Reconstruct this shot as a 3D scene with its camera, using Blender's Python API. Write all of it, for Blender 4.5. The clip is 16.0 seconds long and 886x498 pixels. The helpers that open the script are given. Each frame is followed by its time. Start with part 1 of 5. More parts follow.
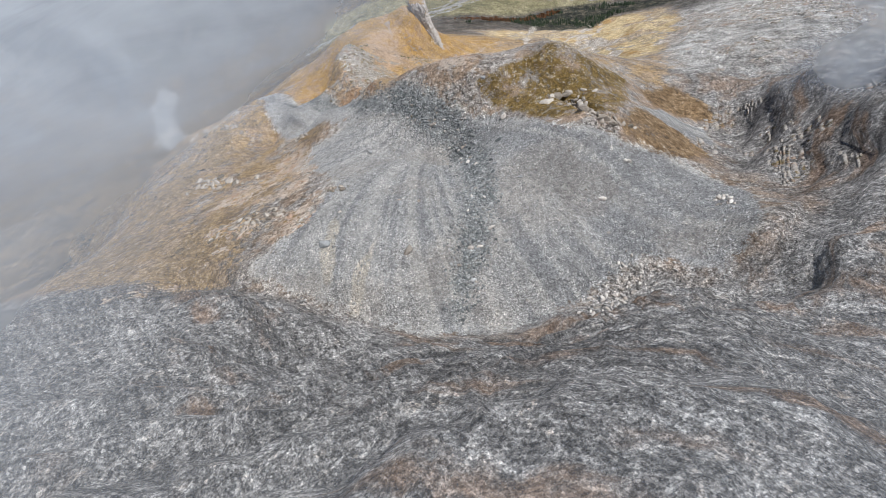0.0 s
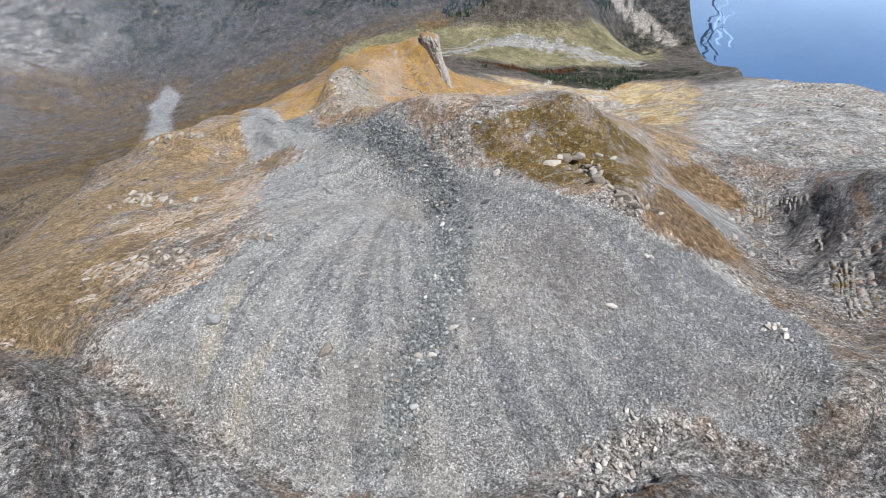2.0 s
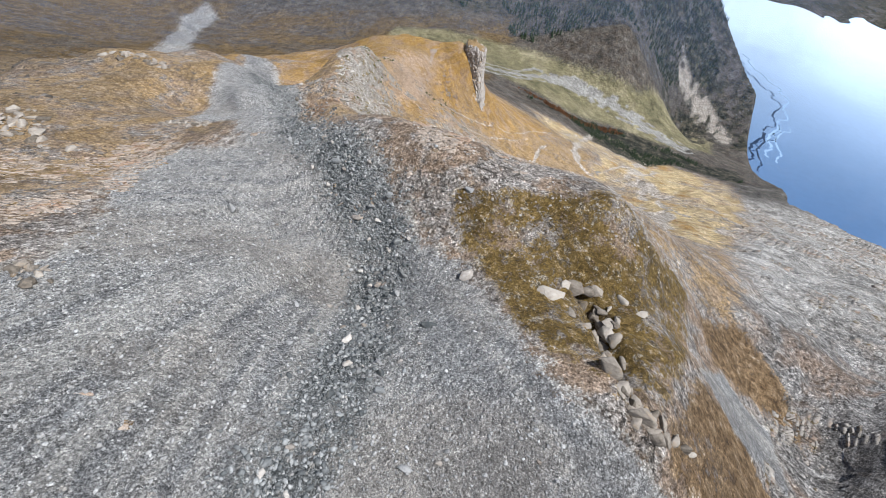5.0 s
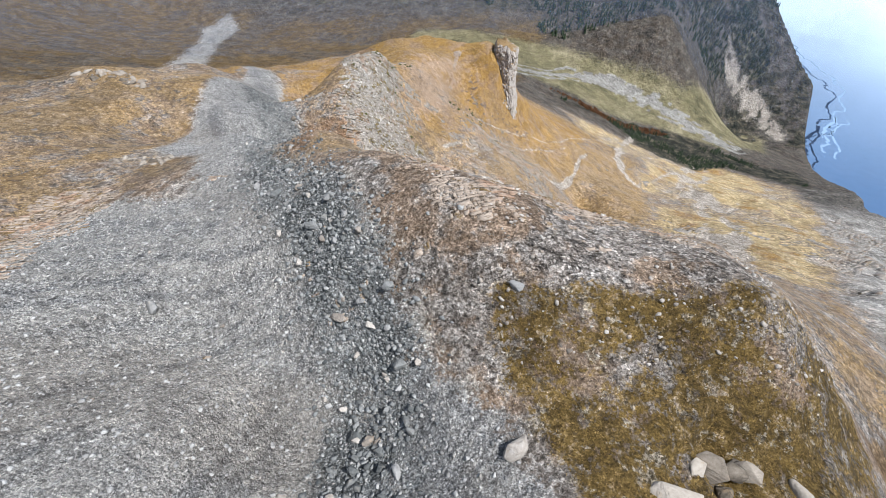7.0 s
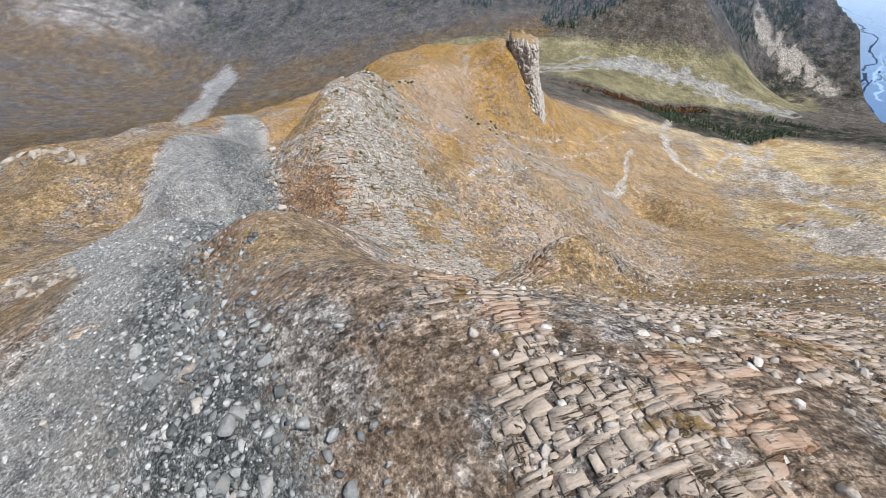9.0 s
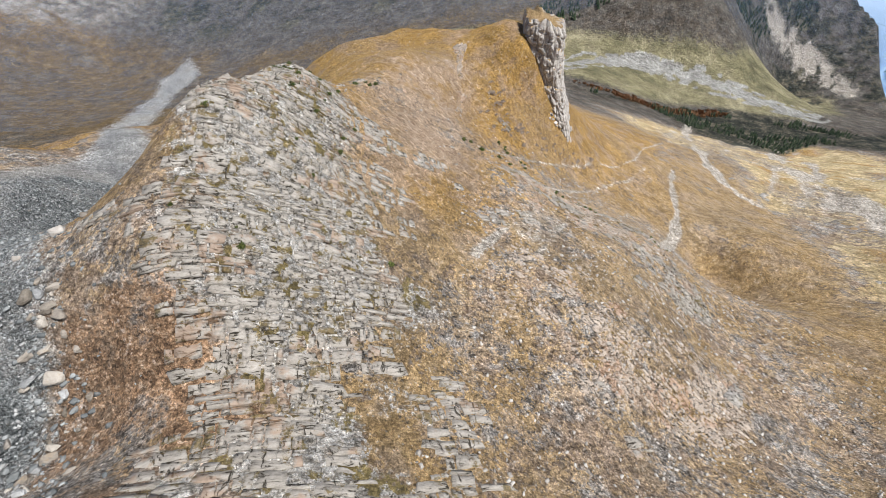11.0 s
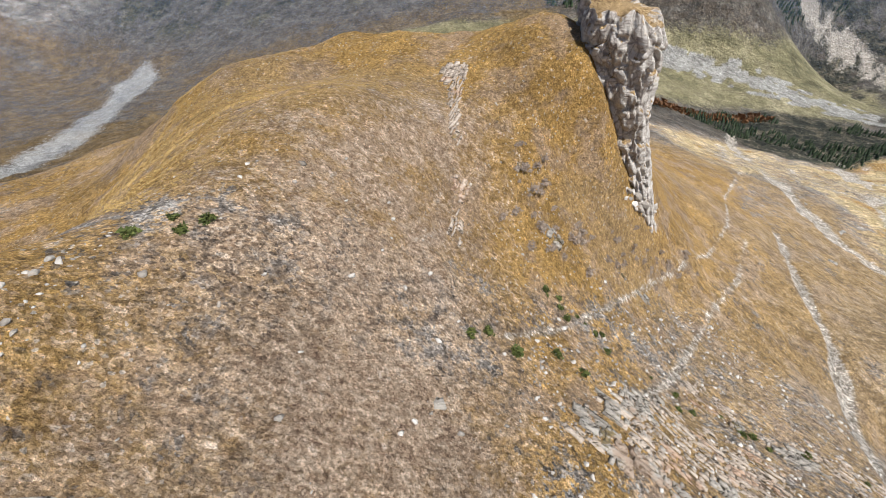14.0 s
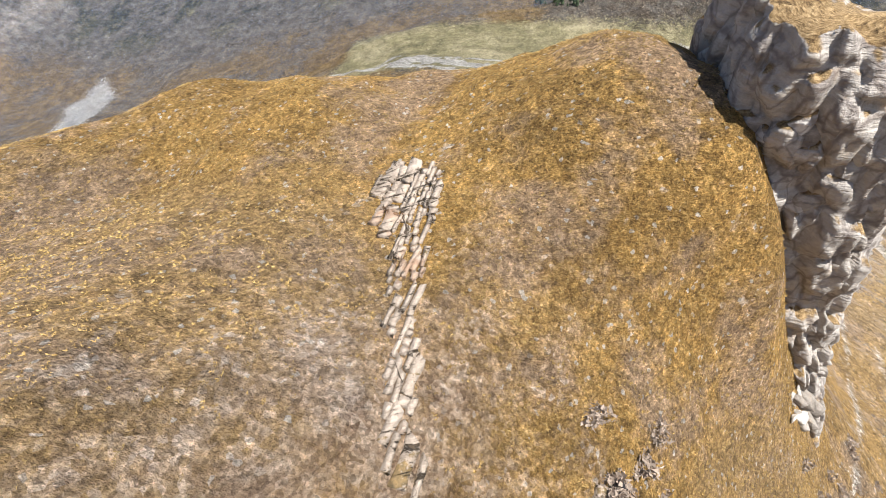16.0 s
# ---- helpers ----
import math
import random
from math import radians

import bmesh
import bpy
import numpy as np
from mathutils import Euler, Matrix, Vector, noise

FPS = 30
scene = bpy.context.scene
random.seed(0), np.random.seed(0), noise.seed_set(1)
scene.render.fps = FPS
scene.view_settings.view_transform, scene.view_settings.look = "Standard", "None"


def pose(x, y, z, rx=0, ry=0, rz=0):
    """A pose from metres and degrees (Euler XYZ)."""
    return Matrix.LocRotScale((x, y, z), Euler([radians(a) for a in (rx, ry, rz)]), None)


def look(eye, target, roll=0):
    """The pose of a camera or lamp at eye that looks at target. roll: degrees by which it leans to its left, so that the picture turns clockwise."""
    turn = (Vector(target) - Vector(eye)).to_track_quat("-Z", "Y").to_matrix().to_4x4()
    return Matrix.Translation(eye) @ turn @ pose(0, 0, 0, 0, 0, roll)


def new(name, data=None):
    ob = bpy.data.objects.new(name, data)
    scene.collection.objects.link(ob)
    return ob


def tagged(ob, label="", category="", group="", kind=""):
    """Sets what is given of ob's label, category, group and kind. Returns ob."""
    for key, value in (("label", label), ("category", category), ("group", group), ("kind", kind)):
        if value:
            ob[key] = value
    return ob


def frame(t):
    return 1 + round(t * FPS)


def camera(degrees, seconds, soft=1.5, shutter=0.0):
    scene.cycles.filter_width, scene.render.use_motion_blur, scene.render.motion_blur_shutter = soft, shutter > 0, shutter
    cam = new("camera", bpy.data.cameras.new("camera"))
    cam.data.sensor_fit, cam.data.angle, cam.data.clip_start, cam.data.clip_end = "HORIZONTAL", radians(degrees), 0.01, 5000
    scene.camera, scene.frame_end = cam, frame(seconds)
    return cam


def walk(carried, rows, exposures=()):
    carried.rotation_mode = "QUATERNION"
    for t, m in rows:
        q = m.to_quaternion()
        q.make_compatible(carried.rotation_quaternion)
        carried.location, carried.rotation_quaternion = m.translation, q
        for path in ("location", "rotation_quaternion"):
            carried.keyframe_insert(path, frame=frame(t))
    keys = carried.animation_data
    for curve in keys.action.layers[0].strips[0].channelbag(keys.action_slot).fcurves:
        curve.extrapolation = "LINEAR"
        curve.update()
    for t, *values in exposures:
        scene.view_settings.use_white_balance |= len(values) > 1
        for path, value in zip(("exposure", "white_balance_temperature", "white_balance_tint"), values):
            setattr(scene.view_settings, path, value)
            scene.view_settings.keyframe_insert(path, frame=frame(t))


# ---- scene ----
cam = camera(90.0, 16.0, soft=0.6)
# seconds, x, y, z, and the turn in degrees
PATH = [
    (0.0, 1.29, 6.88, 398.16, 39.48, 14.51, -0.18),
    (0.5, 1.71, 14.78, 393.40, 41.10, 14.39, -0.79),
    (1.0, 2.22, 22.62, 388.02, 41.78, 13.79, -0.86),
    (1.5, 3.52, 30.61, 383.37, 43.51, 11.58, 1.53),
    (2.0, 4.82, 38.74, 379.36, 45.08, 8.39, 5.28),
    (2.5, 6.53, 47.14, 375.96, 46.29, 4.09, 9.35),
    (3.0, 7.62, 55.28, 372.99, 46.59, 1.06, 12.59),
    (3.5, 8.51, 63.01, 370.87, 46.14, -3.41, 14.50),
    (4.0, 8.51, 70.29, 369.16, 46.11, -5.26, 15.88),
    (6.5, -0.58, 113.04, 354.54, 45.73, -5.05, 20.17),
    (7.0, -3.43, 121.25, 351.50, 45.98, -2.98, 20.23),
    (7.5, -6.42, 128.92, 348.83, 46.54, 0.10, 19.59),
    (8.0, -9.13, 136.25, 346.49, 46.56, 2.55, 19.10),
    (10.5, -35.25, 205.31, 311.68, 48.71, 7.62, 15.22),
    (11.0, -39.23, 219.47, 309.28, 47.04, 4.86, 15.87),
    (11.5, -43.46, 232.81, 305.72, 46.99, 5.68, 15.13),
    (12.0, -47.38, 245.67, 302.26, 46.85, 6.89, 13.59),
    (12.5, -50.38, 257.44, 299.05, 46.83, 6.12, 13.45),
    (13.0, -53.45, 269.43, 295.96, 46.99, 5.46, 14.88),
    (13.5, -56.31, 281.10, 292.81, 45.88, 5.36, 15.25),
    (14.0, -59.22, 292.32, 288.83, 45.95, 5.54, 14.63),
    (14.5, -62.14, 304.46, 285.71, 45.03, 4.19, 14.53),
    (15.0, -65.12, 316.38, 282.85, 44.18, 3.21, 14.32),
    (15.5, -67.10, 327.10, 279.60, 44.75, 4.25, 13.95),
    (16.0, -69.00, 338.50, 276.70, 45.77, 6.65, 12.20),
]
walk(cam, [(t, pose(*row)) for t, *row in PATH],
     [(0.0, 0.20, 6150, 10), (1.0, 0.38, 6150, 10), (4.0, 0.28, 6100, 10), (8.0, 0.40, 6200, 10), (12.0, 0.42, 6350, 9), (14.0, 0.52, 6400, 9), (15.0, 0.68, 6450, 9), (16.0, 0.92, 6600, 10)])

# ---- light ----
SUN_DIR = Vector((0.52, -0.10, 0.82)).normalized()
world = bpy.data.worlds.new("world")
scene.world = world
world.use_nodes = True
wn = world.node_tree.nodes
wl = world.node_tree.links
sky = wn.new("ShaderNodeTexSky")
sky.sky_type = "NISHITA"
sky.sun_disc = False
sky.sun_elevation = math.asin(SUN_DIR.z)
sky.sun_rotation = math.atan2(SUN_DIR.x, SUN_DIR.y)
sky.altitude = 1800
wl.new(sky.outputs[0], wn["Background"].inputs[0])
wn["Background"].inputs[1].default_value = 0.08
sun = new("sun", bpy.data.lights.new("sun", "SUN"))
sun.data.energy = 5.0
sun.data.angle = radians(1.0)
sun.data.color = (1.0, 0.98, 0.95)
sun.matrix_world = look(SUN_DIR * 900, (0, 0, 0))

# ---- numeric helpers ----
def lattice(ix, iy, seed):
    """A repeatable random number in 0..1 for whole-number grid places."""
    h = (ix.astype(np.int64) * 374761393 + iy.astype(np.int64) * 668265263 + seed * 974711) & 0x7FFFFFFF
    h = ((h ^ (h >> 13)) * 1274126177) & 0x7FFFFFFF
    return ((h ^ (h >> 16)) & 0xFFFF) / 65535.0


def value_noise(x, y, seed=0):
    ix, iy = np.floor(x), np.floor(y)
    fx, fy = x - ix, y - iy
    fx, fy = fx * fx * fx * (fx * (fx * 6 - 15) + 10), fy * fy * fy * (fy * (fy * 6 - 15) + 10)
    a, b = lattice(ix, iy, seed), lattice(ix + 1, iy, seed)
    c, d = lattice(ix, iy + 1, seed), lattice(ix + 1, iy + 1, seed)
    return (a + (b - a) * fx) * (1 - fy) + (c + (d - c) * fx) * fy


def fbm(x, y, size, octaves=4, seed=0, gain=0.5):
    """Layered noise in -1..1; size is the width in metres of its largest forms."""
    total, amp, norm, s = 0.0, 1.0, 0.0, 1.0 / size
    for o in range(octaves):
        total = total + amp * (2 * value_noise(x * s + 17.3 * o, y * s - 9.1 * o, seed + o) - 1)
        norm += amp
        amp *= gain
        s *= 2.03
    return total / norm


def ridged(x, y, size, octaves=4, seed=0):
    total, amp, norm, s = 0.0, 1.0, 0.0, 1.0 / size
    for o in range(octaves):
        total = total + amp * (1 - np.abs(2 * value_noise(x * s + 5.7 * o, y * s + 3.3 * o, seed + o) - 1))
        norm += amp
        amp *= 0.5
        s *= 2.1
    return total / norm


def ramp(v, a, b):
    k = np.clip((v - a) / (b - a), 0, 1)
    return k * k * (3 - 2 * k)


def inside(x, y, outline, soft):
    """1 inside a plan outline, 0 outside, with a soft edge of that many metres."""
    n = len(outline)
    near = np.full(np.shape(x), 1e9)
    odd = np.zeros(np.shape(x), bool)
    for k in range(n):
        ax, ay = outline[k]
        bx, by = outline[(k + 1) % n]
        dx, dy = bx - ax, by - ay
        t = np.clip(((x - ax) * dx + (y - ay) * dy) / (dx * dx + dy * dy), 0, 1)
        near = np.minimum(near, (x - ax - t * dx) ** 2 + (y - ay - t * dy) ** 2)
        if ay != by:
            odd ^= ((ay > y) != (by > y)) & (x < (y - ay) / (by - ay) * dx + ax)
    d = np.sqrt(near) * np.where(odd, 1, -1)
    return ramp(d, -soft, soft)


def along(x, y, line):
    """Distance to a plan polyline, and the way along it from 0 to 1."""
    best, way = np.full(np.shape(x), 1e9), np.zeros(np.shape(x))
    n = len(line) - 1
    for k in range(n):
        ax, ay = line[k][:2]
        bx, by = line[k + 1][:2]
        dx, dy = bx - ax, by - ay
        t = np.clip(((x - ax) * dx + (y - ay) * dy) / (dx * dx + dy * dy), 0, 1)
        d = np.hypot(x - ax - t * dx, y - ay - t * dy)
        way = np.where(d < best, (k + t) / n, way)
        best = np.minimum(best, d)
    return best, way

# ---- the lie of the land: crests, feet, brows and valley lines with their heights ----
CLIFF = [(52, -3, 355), (103, -3, 339), (-32, -2, 368), (10, 1, 368), (-90, 6, 366), (-171, 24, 360), (19, 28, 350), (75, 30, 331), (34, 32, 337), (-46, 33, 345), (-97, 48, 337), (72, 50, 314), (127, 64, 309)]
FOOT = [(-6, 60, 304), (43, 65, 303), (-58, 68, 318), (19, 68, 302), (-87, 74, 319), (-123, 81, 317), (82, 117, 287)]
SCREE = [(2, 106, 308), (33, 109, 303), (-96, 196, 285), (-94, 212, 268), (-117, 269, 250), (-124, 293, 246)]
EAST = [(53, 185, 281), (-38, 321, 232)]
HILL = [(-103, 313, 264), (-129, 318, 249), (-28, 386, 210), (-87, 429, 233), (-53, 446, 203)]
WEST = [(-158, 169, 288), (-122, 203, 277), (-133, 220, 267), (-154, 221, 277), (-361, 283, 220), (-257, 386, 202), (-415, 482, 142)]
VALLEY = [(0, 470, 175), (30, 509, 151), (130, 598, 94), (60, 611, 103), (-173, 656, 150), (-35, 682, 132), (-328, 708, 115), (-41, 725, 122), (52, 743, 106), (-553, 751, 87), (-777, 777, 80), (214, 896, 16)]
RIDGE_EAST = [(171, 151, 271), (311, 173, 220), (180, 258, 241), (363, 285, 180), (120, 337, 212), (259, 389, 184), (389, 432, 130), (288, 519, 136), (420, 605, 80), (327, 620, 98), (345, 763, 40)]
FAR_SIDE = [(66, 829, 184), (-86, 829, 150), (-319, 909, 167), (-836, 940, 193), (-542, 1012, 184), (86, 1036, 270), (-259, 1080, 279), (-1029, 1103, 314), (259, 1123, 167), (-605, 1252, 314), (-86, 1295, 417), (259, 1382, 314)]
CRAG_WALL = [(102, 86, 313), (86, 105, 291), (106, 106, 310), (147, 125, 299), (113, 130, 294), (104, 154, 286)]
RIM = [(0, -4500, 500), (0, -500, 520), (-1500, -300, 420), (900, -300, 330), (700, 0, 200), (-4500, 0, 300), (4500, 0, 0), (-1800, 600, 300), (-2200, 1500, 500), (-1500, 2600, 900), (0, 2600, 900), (1000, 2600, 500), (-4000, 4000, 900), (0, 4500, 900)]
SCREE_LIE = [(7, 33, 346), (-12, 35, 345), (-43, 48, 321), (9, 49, 319), (27, 55, 318), (-39, 59, 317), (-20, 62, 309), (-65, 63, 327), (4, 68, 307), (52, 71, 302), (57, 72, 311), (-28, 77, 317), (31, 77, 302), (-52, 83, 319), (-10, 92, 311), (56, 95, 295), (-56, 110, 315), (5, 113, 310), (28, 121, 311), (62, 124, 285), (-3, 126, 307)]
KNOLL_LIE = [(-33, 135, 304), (-27, 137, 292), (86, 143, 271), (-47, 145, 295), (18, 146, 306), (43, 146, 298), (-55, 147, 302), (24, 147, 302), (40, 154, 296), (0, 154, 308), (-91, 154, 294), (-14, 155, 308), (18, 156, 307), (6, 158, 313), (92, 158, 266), (-5, 159, 315), (-13, 163, 316), (28, 163, 310), (22, 164, 315), (-68, 164, 298), (6, 166, 315), (2, 170, 311), (-78, 171, 297), (-19, 176, 314), (-32, 180, 312), (-42, 181, 309), (-53, 182, 302), (-3, 188, 303), (-52, 190, 308), (-33, 191, 295), (-72, 196, 291)]
SLAB_LIE = [(-64, 213, 286), (-72, 227, 269), (-86, 230, 266), (-64, 243, 266), (-80, 243, 280), (-80, 259, 278), (-76, 267, 273), (-67, 268, 267), (-71, 276, 265), (-76, 282, 269), (-90, 289, 280), (-74, 291, 267), (-59, 293, 254), (-82, 297, 268), (-87, 312, 269), (-66, 318, 252)]
SLOPE_LIE = [(-19, 216, 294), (33, 225, 278), (-45, 238, 259), (-16, 249, 242), (10, 263, 228), (-52, 264, 255), (-38, 270, 251), (-26, 271, 245), (1, 272, 229), (-4, 285, 226), (-29, 293, 242), (-39, 304, 241), (-45, 308, 245), (-35, 308, 240), (-53, 310, 249), (13, 310, 215), (-19, 316, 229), (-5, 338, 207), (13, 338, 187), (20, 347, 200), (-40, 357, 223), (-19, 369, 208), (1, 375, 197), (45, 379, 185), (4, 397, 193), (45, 418, 171)]
HILL_LIE = [(-72, 336, 254), (-77, 336, 261), (-85, 338, 267), (-65, 349, 253), (-54, 356, 241), (-77, 358, 259)]
WEST_LIE = [(-101, 110, 310), (-111, 196, 283), (-168, 221, 276), (-203, 253, 263), (-207, 260, 257)]
BROW_NEAR = [(-211, 143, 274), (-236, 157, 262), (-222, 168, 271), (-261, 170, 248), (-243, 181, 261), (-255, 188, 255), (-229, 206, 262), (-242, 212, 259), (-220, 221, 268), (-257, 222, 249), (-230, 229, 263), (-209, 231, 266), (-213, 234, 264), (-204, 245, 271), (-295, 256, 237), (-90, 268, 288), (-177, 278, 264), (-93, 285, 281), (-91, 290, 285), (-113, 342, 262)]
BROW_MIDDLE = [(-127, 345, 254), (-125, 352, 261), (-109, 352, 261), (-153, 354, 242), (-106, 358, 265), (-122, 358, 258), (-100, 359, 260), (-118, 362, 258), (-106, 363, 266), (-106, 368, 261), (-101, 372, 266), (-87, 372, 264), (-98, 376, 258), (-65, 378, 265), (-75, 381, 254), (-80, 383, 262), (-85, 384, 250), (-92, 384, 256)]
SCREE_TAIL = [(-74, 192, 296), (-92, 207, 289), (-112, 227, 281), (-138, 260, 270), (-165, 300, 257)]
NEAR_FACE = [(-45, 207, 281), (-30, 207, 280), (-14, 211, 277), (2, 216, 277), (-56, 217, 275), (-40, 221, 267), (-25, 222, 266)]
TOWER_FOOT = [(-53, 362, 249), (-58, 363, 258), (-49, 363, 241), (-45, 364, 234), (-61, 365, 263), (-42, 366, 229), (-38, 368, 224)]
BROW_LIE = [(-91, 273, 286), (-166, 296, 252), (-142, 347, 247), (-136, 351, 254), (-131, 352, 252), (-126, 353, 261), (-121, 354, 257), (-116, 356, 267), (-112, 360, 261), (-105, 367, 262), (-95, 371, 262), (-101, 371, 265), (-82, 373, 257), (-73, 373, 261), (-87, 373, 263), (-78, 377, 264)]

NODES = np.array(CLIFF + FOOT + SCREE + EAST + HILL + WEST + VALLEY + RIDGE_EAST + FAR_SIDE + CRAG_WALL + RIM + SCREE_LIE + KNOLL_LIE + SLAB_LIE + SLOPE_LIE + HILL_LIE + WEST_LIE + BROW_NEAR + BROW_MIDDLE + SCREE_TAIL + NEAR_FACE + TOWER_FOOT + BROW_LIE, float)
SOFT = 9.0


def _spread(px, py):
    return np.sqrt((px[:, None] - NODES[None, :, 0]) ** 2 + (py[:, None] - NODES[None, :, 1]) ** 2 + SOFT ** 2)


_n = len(NODES)
_a = np.zeros((_n + 3, _n + 3))
_a[:_n, :_n] = _spread(NODES[:, 0], NODES[:, 1]) - 1.2 * np.eye(_n)
_a[:_n, _n:] = np.c_[np.ones(_n), NODES[:, :2]]
_a[_n:, :_n] = _a[:_n, _n:].T
BLEND = np.linalg.solve(_a, np.r_[NODES[:, 2], 0, 0, 0])


def base_height(x, y):
    x, y = np.asarray(x, float), np.asarray(y, float)
    px, py = x.ravel(), y.ravel()
    out = np.empty(len(px))
    for k in range(0, len(px), 20000):
        s = slice(k, k + 20000)
        out[s] = _spread(px[s], py[s]) @ BLEND[:_n] + BLEND[_n] + BLEND[_n + 1] * px[s] + BLEND[_n + 2] * py[s]
    return out.reshape(x.shape)


# the deep side valley beyond the plateau's edge
DEEP = [(345, 720), (327, 625), (290, 519), (296, 450), (322, 380), (380, 300), (470, 200), (620, 0), (2500, -600), (4900, 0), (4900, 4900), (60, 4900), (120, 2000), (190, 1400), (265, 1150), (372, 1010), (360, 850)]
CRAGS_EAST = [(62, 70), (70, 97), (67, 121), (66, 145), (71, 168), (79, 205), (97, 261), (135, 348), (167, 440), (218, 590), (300, 640), (345, 720), (330, 600), (292, 519), (298, 440), (330, 370), (390, 290), (330, 180), (240, 89), (149, 47)]
FRONT = [(-400, -400), (-400, 90), (-123, 83), (-87, 75), (-58, 70), (-44, 63), (-25, 56), (-6, 59), (19, 68), (30, 75), (42, 68), (54, 72), (73, 88), (127, 104), (420, 100), (420, -400)]


def shape_height(x, y):
    z = base_height(x, y)
    z = z + 1.5 * np.exp(-((x + 54.0) / 3.4) ** 2 - ((y - 364.5) / 4.5) ** 2)
    z = z + 1.5 * np.exp(-((x + 58.0) / 2.6) ** 2 - ((y - 368.0) / 4.0) ** 2)
    z = z + 2.6 * np.exp(-((x + 58.5) / 2.6) ** 2 - ((y - 363.0) / 3.4) ** 2) + 2.6 * np.exp(-((x + 55.0) / 2.4) ** 2 - ((y - 361.0) / 3.2) ** 2)
    z = z - 0.8 * np.exp(-((x + 67.0) / 4.0) ** 2 - ((y - 371.0) / 5.0) ** 2)
    z = z - 1.4 * np.exp(-((x + 100.0) / 11.0) ** 2 - ((y - 366.0) / 9.0) ** 2)
    deep = inside(x, y, DEEP, 42.0)
    floor_z = -330 + 30 * fbm(x, y, 500, 4, 71) + 0.10 * np.clip(y - 900, 0, 3000)
    return z + (floor_z - z) * deep

# ---- materials ----
def material(name):
    m = bpy.data.materials.new(name)
    m.use_nodes = True
    nodes, links = m.node_tree.nodes, m.node_tree.links
    bsdf = nodes["Principled BSDF"]
    bsdf.inputs["Roughness"].default_value = 0.92
    bsdf.inputs["Specular IOR Level"].default_value = 0.2
    return m, nodes, links, bsdf


class Graph:
    """Short calls for building a node tree."""

    def __init__(self, name):
        self.m, self.nodes, self.links, self.bsdf = material(name)
        self.place = self.nodes.new("ShaderNodeNewGeometry").outputs["Position"]

    def set_in(self, socket, value):
        if isinstance(value, bpy.types.NodeSocket):
            self.links.new(value, socket)
        else:
            socket.default_value = value if not (isinstance(value, tuple) and len(value) == 3) else (*value, 1)

    def noise(self, scale, detail=4.0, rough=0.55, vector=None, distortion=0.0):
        n = self.nodes.new("ShaderNodeTexNoise")
        n.inputs["Scale"].default_value, n.inputs["Detail"].default_value = scale, detail
        n.inputs["Roughness"].default_value, n.inputs["Distortion"].default_value = rough, distortion
        self.links.new(vector or self.place, n.inputs["Vector"])
        return n.outputs["Fac"]

    def cells(self, scale, feature="F1", vector=None, out="Distance"):
        n = self.nodes.new("ShaderNodeTexVoronoi")
        n.feature = feature
        n.inputs["Scale"].default_value = scale
        self.links.new(vector or self.place, n.inputs["Vector"])
        return n.outputs[out]

    def grain(self, scale, vector=None):
        """A random value 0..1 for each small cell."""
        n = self.nodes.new("ShaderNodeSeparateColor")
        self.links.new(self.cells(scale, vector=vector, out="Color"), n.inputs[0])
        return n.outputs[0]

    def warp(self, vector, scale, amount):
        n = self.nodes.new("ShaderNodeTexNoise")
        n.inputs["Scale"].default_value, n.inputs["Detail"].default_value = scale, 4.0
        self.links.new(vector, n.inputs["Vector"])
        k = self.nodes.new("ShaderNodeVectorMath")
        k.operation = "MULTIPLY_ADD"
        self.links.new(n.outputs["Color"], k.inputs[0])
        k.inputs[1].default_value = (amount, amount, amount)
        self.links.new(vector, k.inputs[2])
        return k.outputs[0]

    def blend(self, *pairs):
        """A weighted sum of values."""
        total = None
        for value, w in pairs:
            term = self.math("MULTIPLY", value, w)
            total = term if total is None else self.math("ADD", total, term)
        return total

    def stretch(self, sx, sy, sz, turn=(0, 0, 0)):
        n = self.nodes.new("ShaderNodeMapping")
        n.inputs["Scale"].default_value = (sx, sy, sz)
        r = self.nodes.new("ShaderNodeMapping")
        r.inputs["Rotation"].default_value = [radians(-a) for a in turn]
        self.links.new(self.place, r.inputs["Vector"])
        self.links.new(r.outputs["Vector"], n.inputs["Vector"])
        return n.outputs["Vector"]

    def math(self, op, a, b=0.0, c=0.0):
        n = self.nodes.new("ShaderNodeMath")
        n.operation = op
        for s, val in zip(n.inputs, (a, b, c)):
            self.set_in(s, val)
        return n.outputs[0]

    def step(self, value, low, high):
        n = self.nodes.new("ShaderNodeMapRange")
        n.interpolation_type = "SMOOTHSTEP"
        self.set_in(n.inputs["Value"], value)
        n.inputs["From Min"].default_value, n.inputs["From Max"].default_value = low, high
        return n.outputs["Result"]

    def mix(self, fac, a, b, blend="MIX"):
        n = self.nodes.new("ShaderNodeMix")
        n.data_type, n.blend_type = "RGBA", blend
        self.set_in(n.inputs[0], fac)
        self.set_in(n.inputs[6], a)
        self.set_in(n.inputs[7], b)
        return n.outputs[2]

    def bands(self, fac, *stops):
        n = self.nodes.new("ShaderNodeValToRGB")
        el = n.color_ramp.elements
        el[0].position, el[0].color = stops[0][0], (*stops[0][1], 1)
        el[1].position, el[1].color = stops[-1][0], (*stops[-1][1], 1)
        for pos, col in stops[1:-1]:
            e = el.new(pos)
            e.color = (*col, 1)
        self.set_in(n.inputs[0], fac)
        return n.outputs[0]

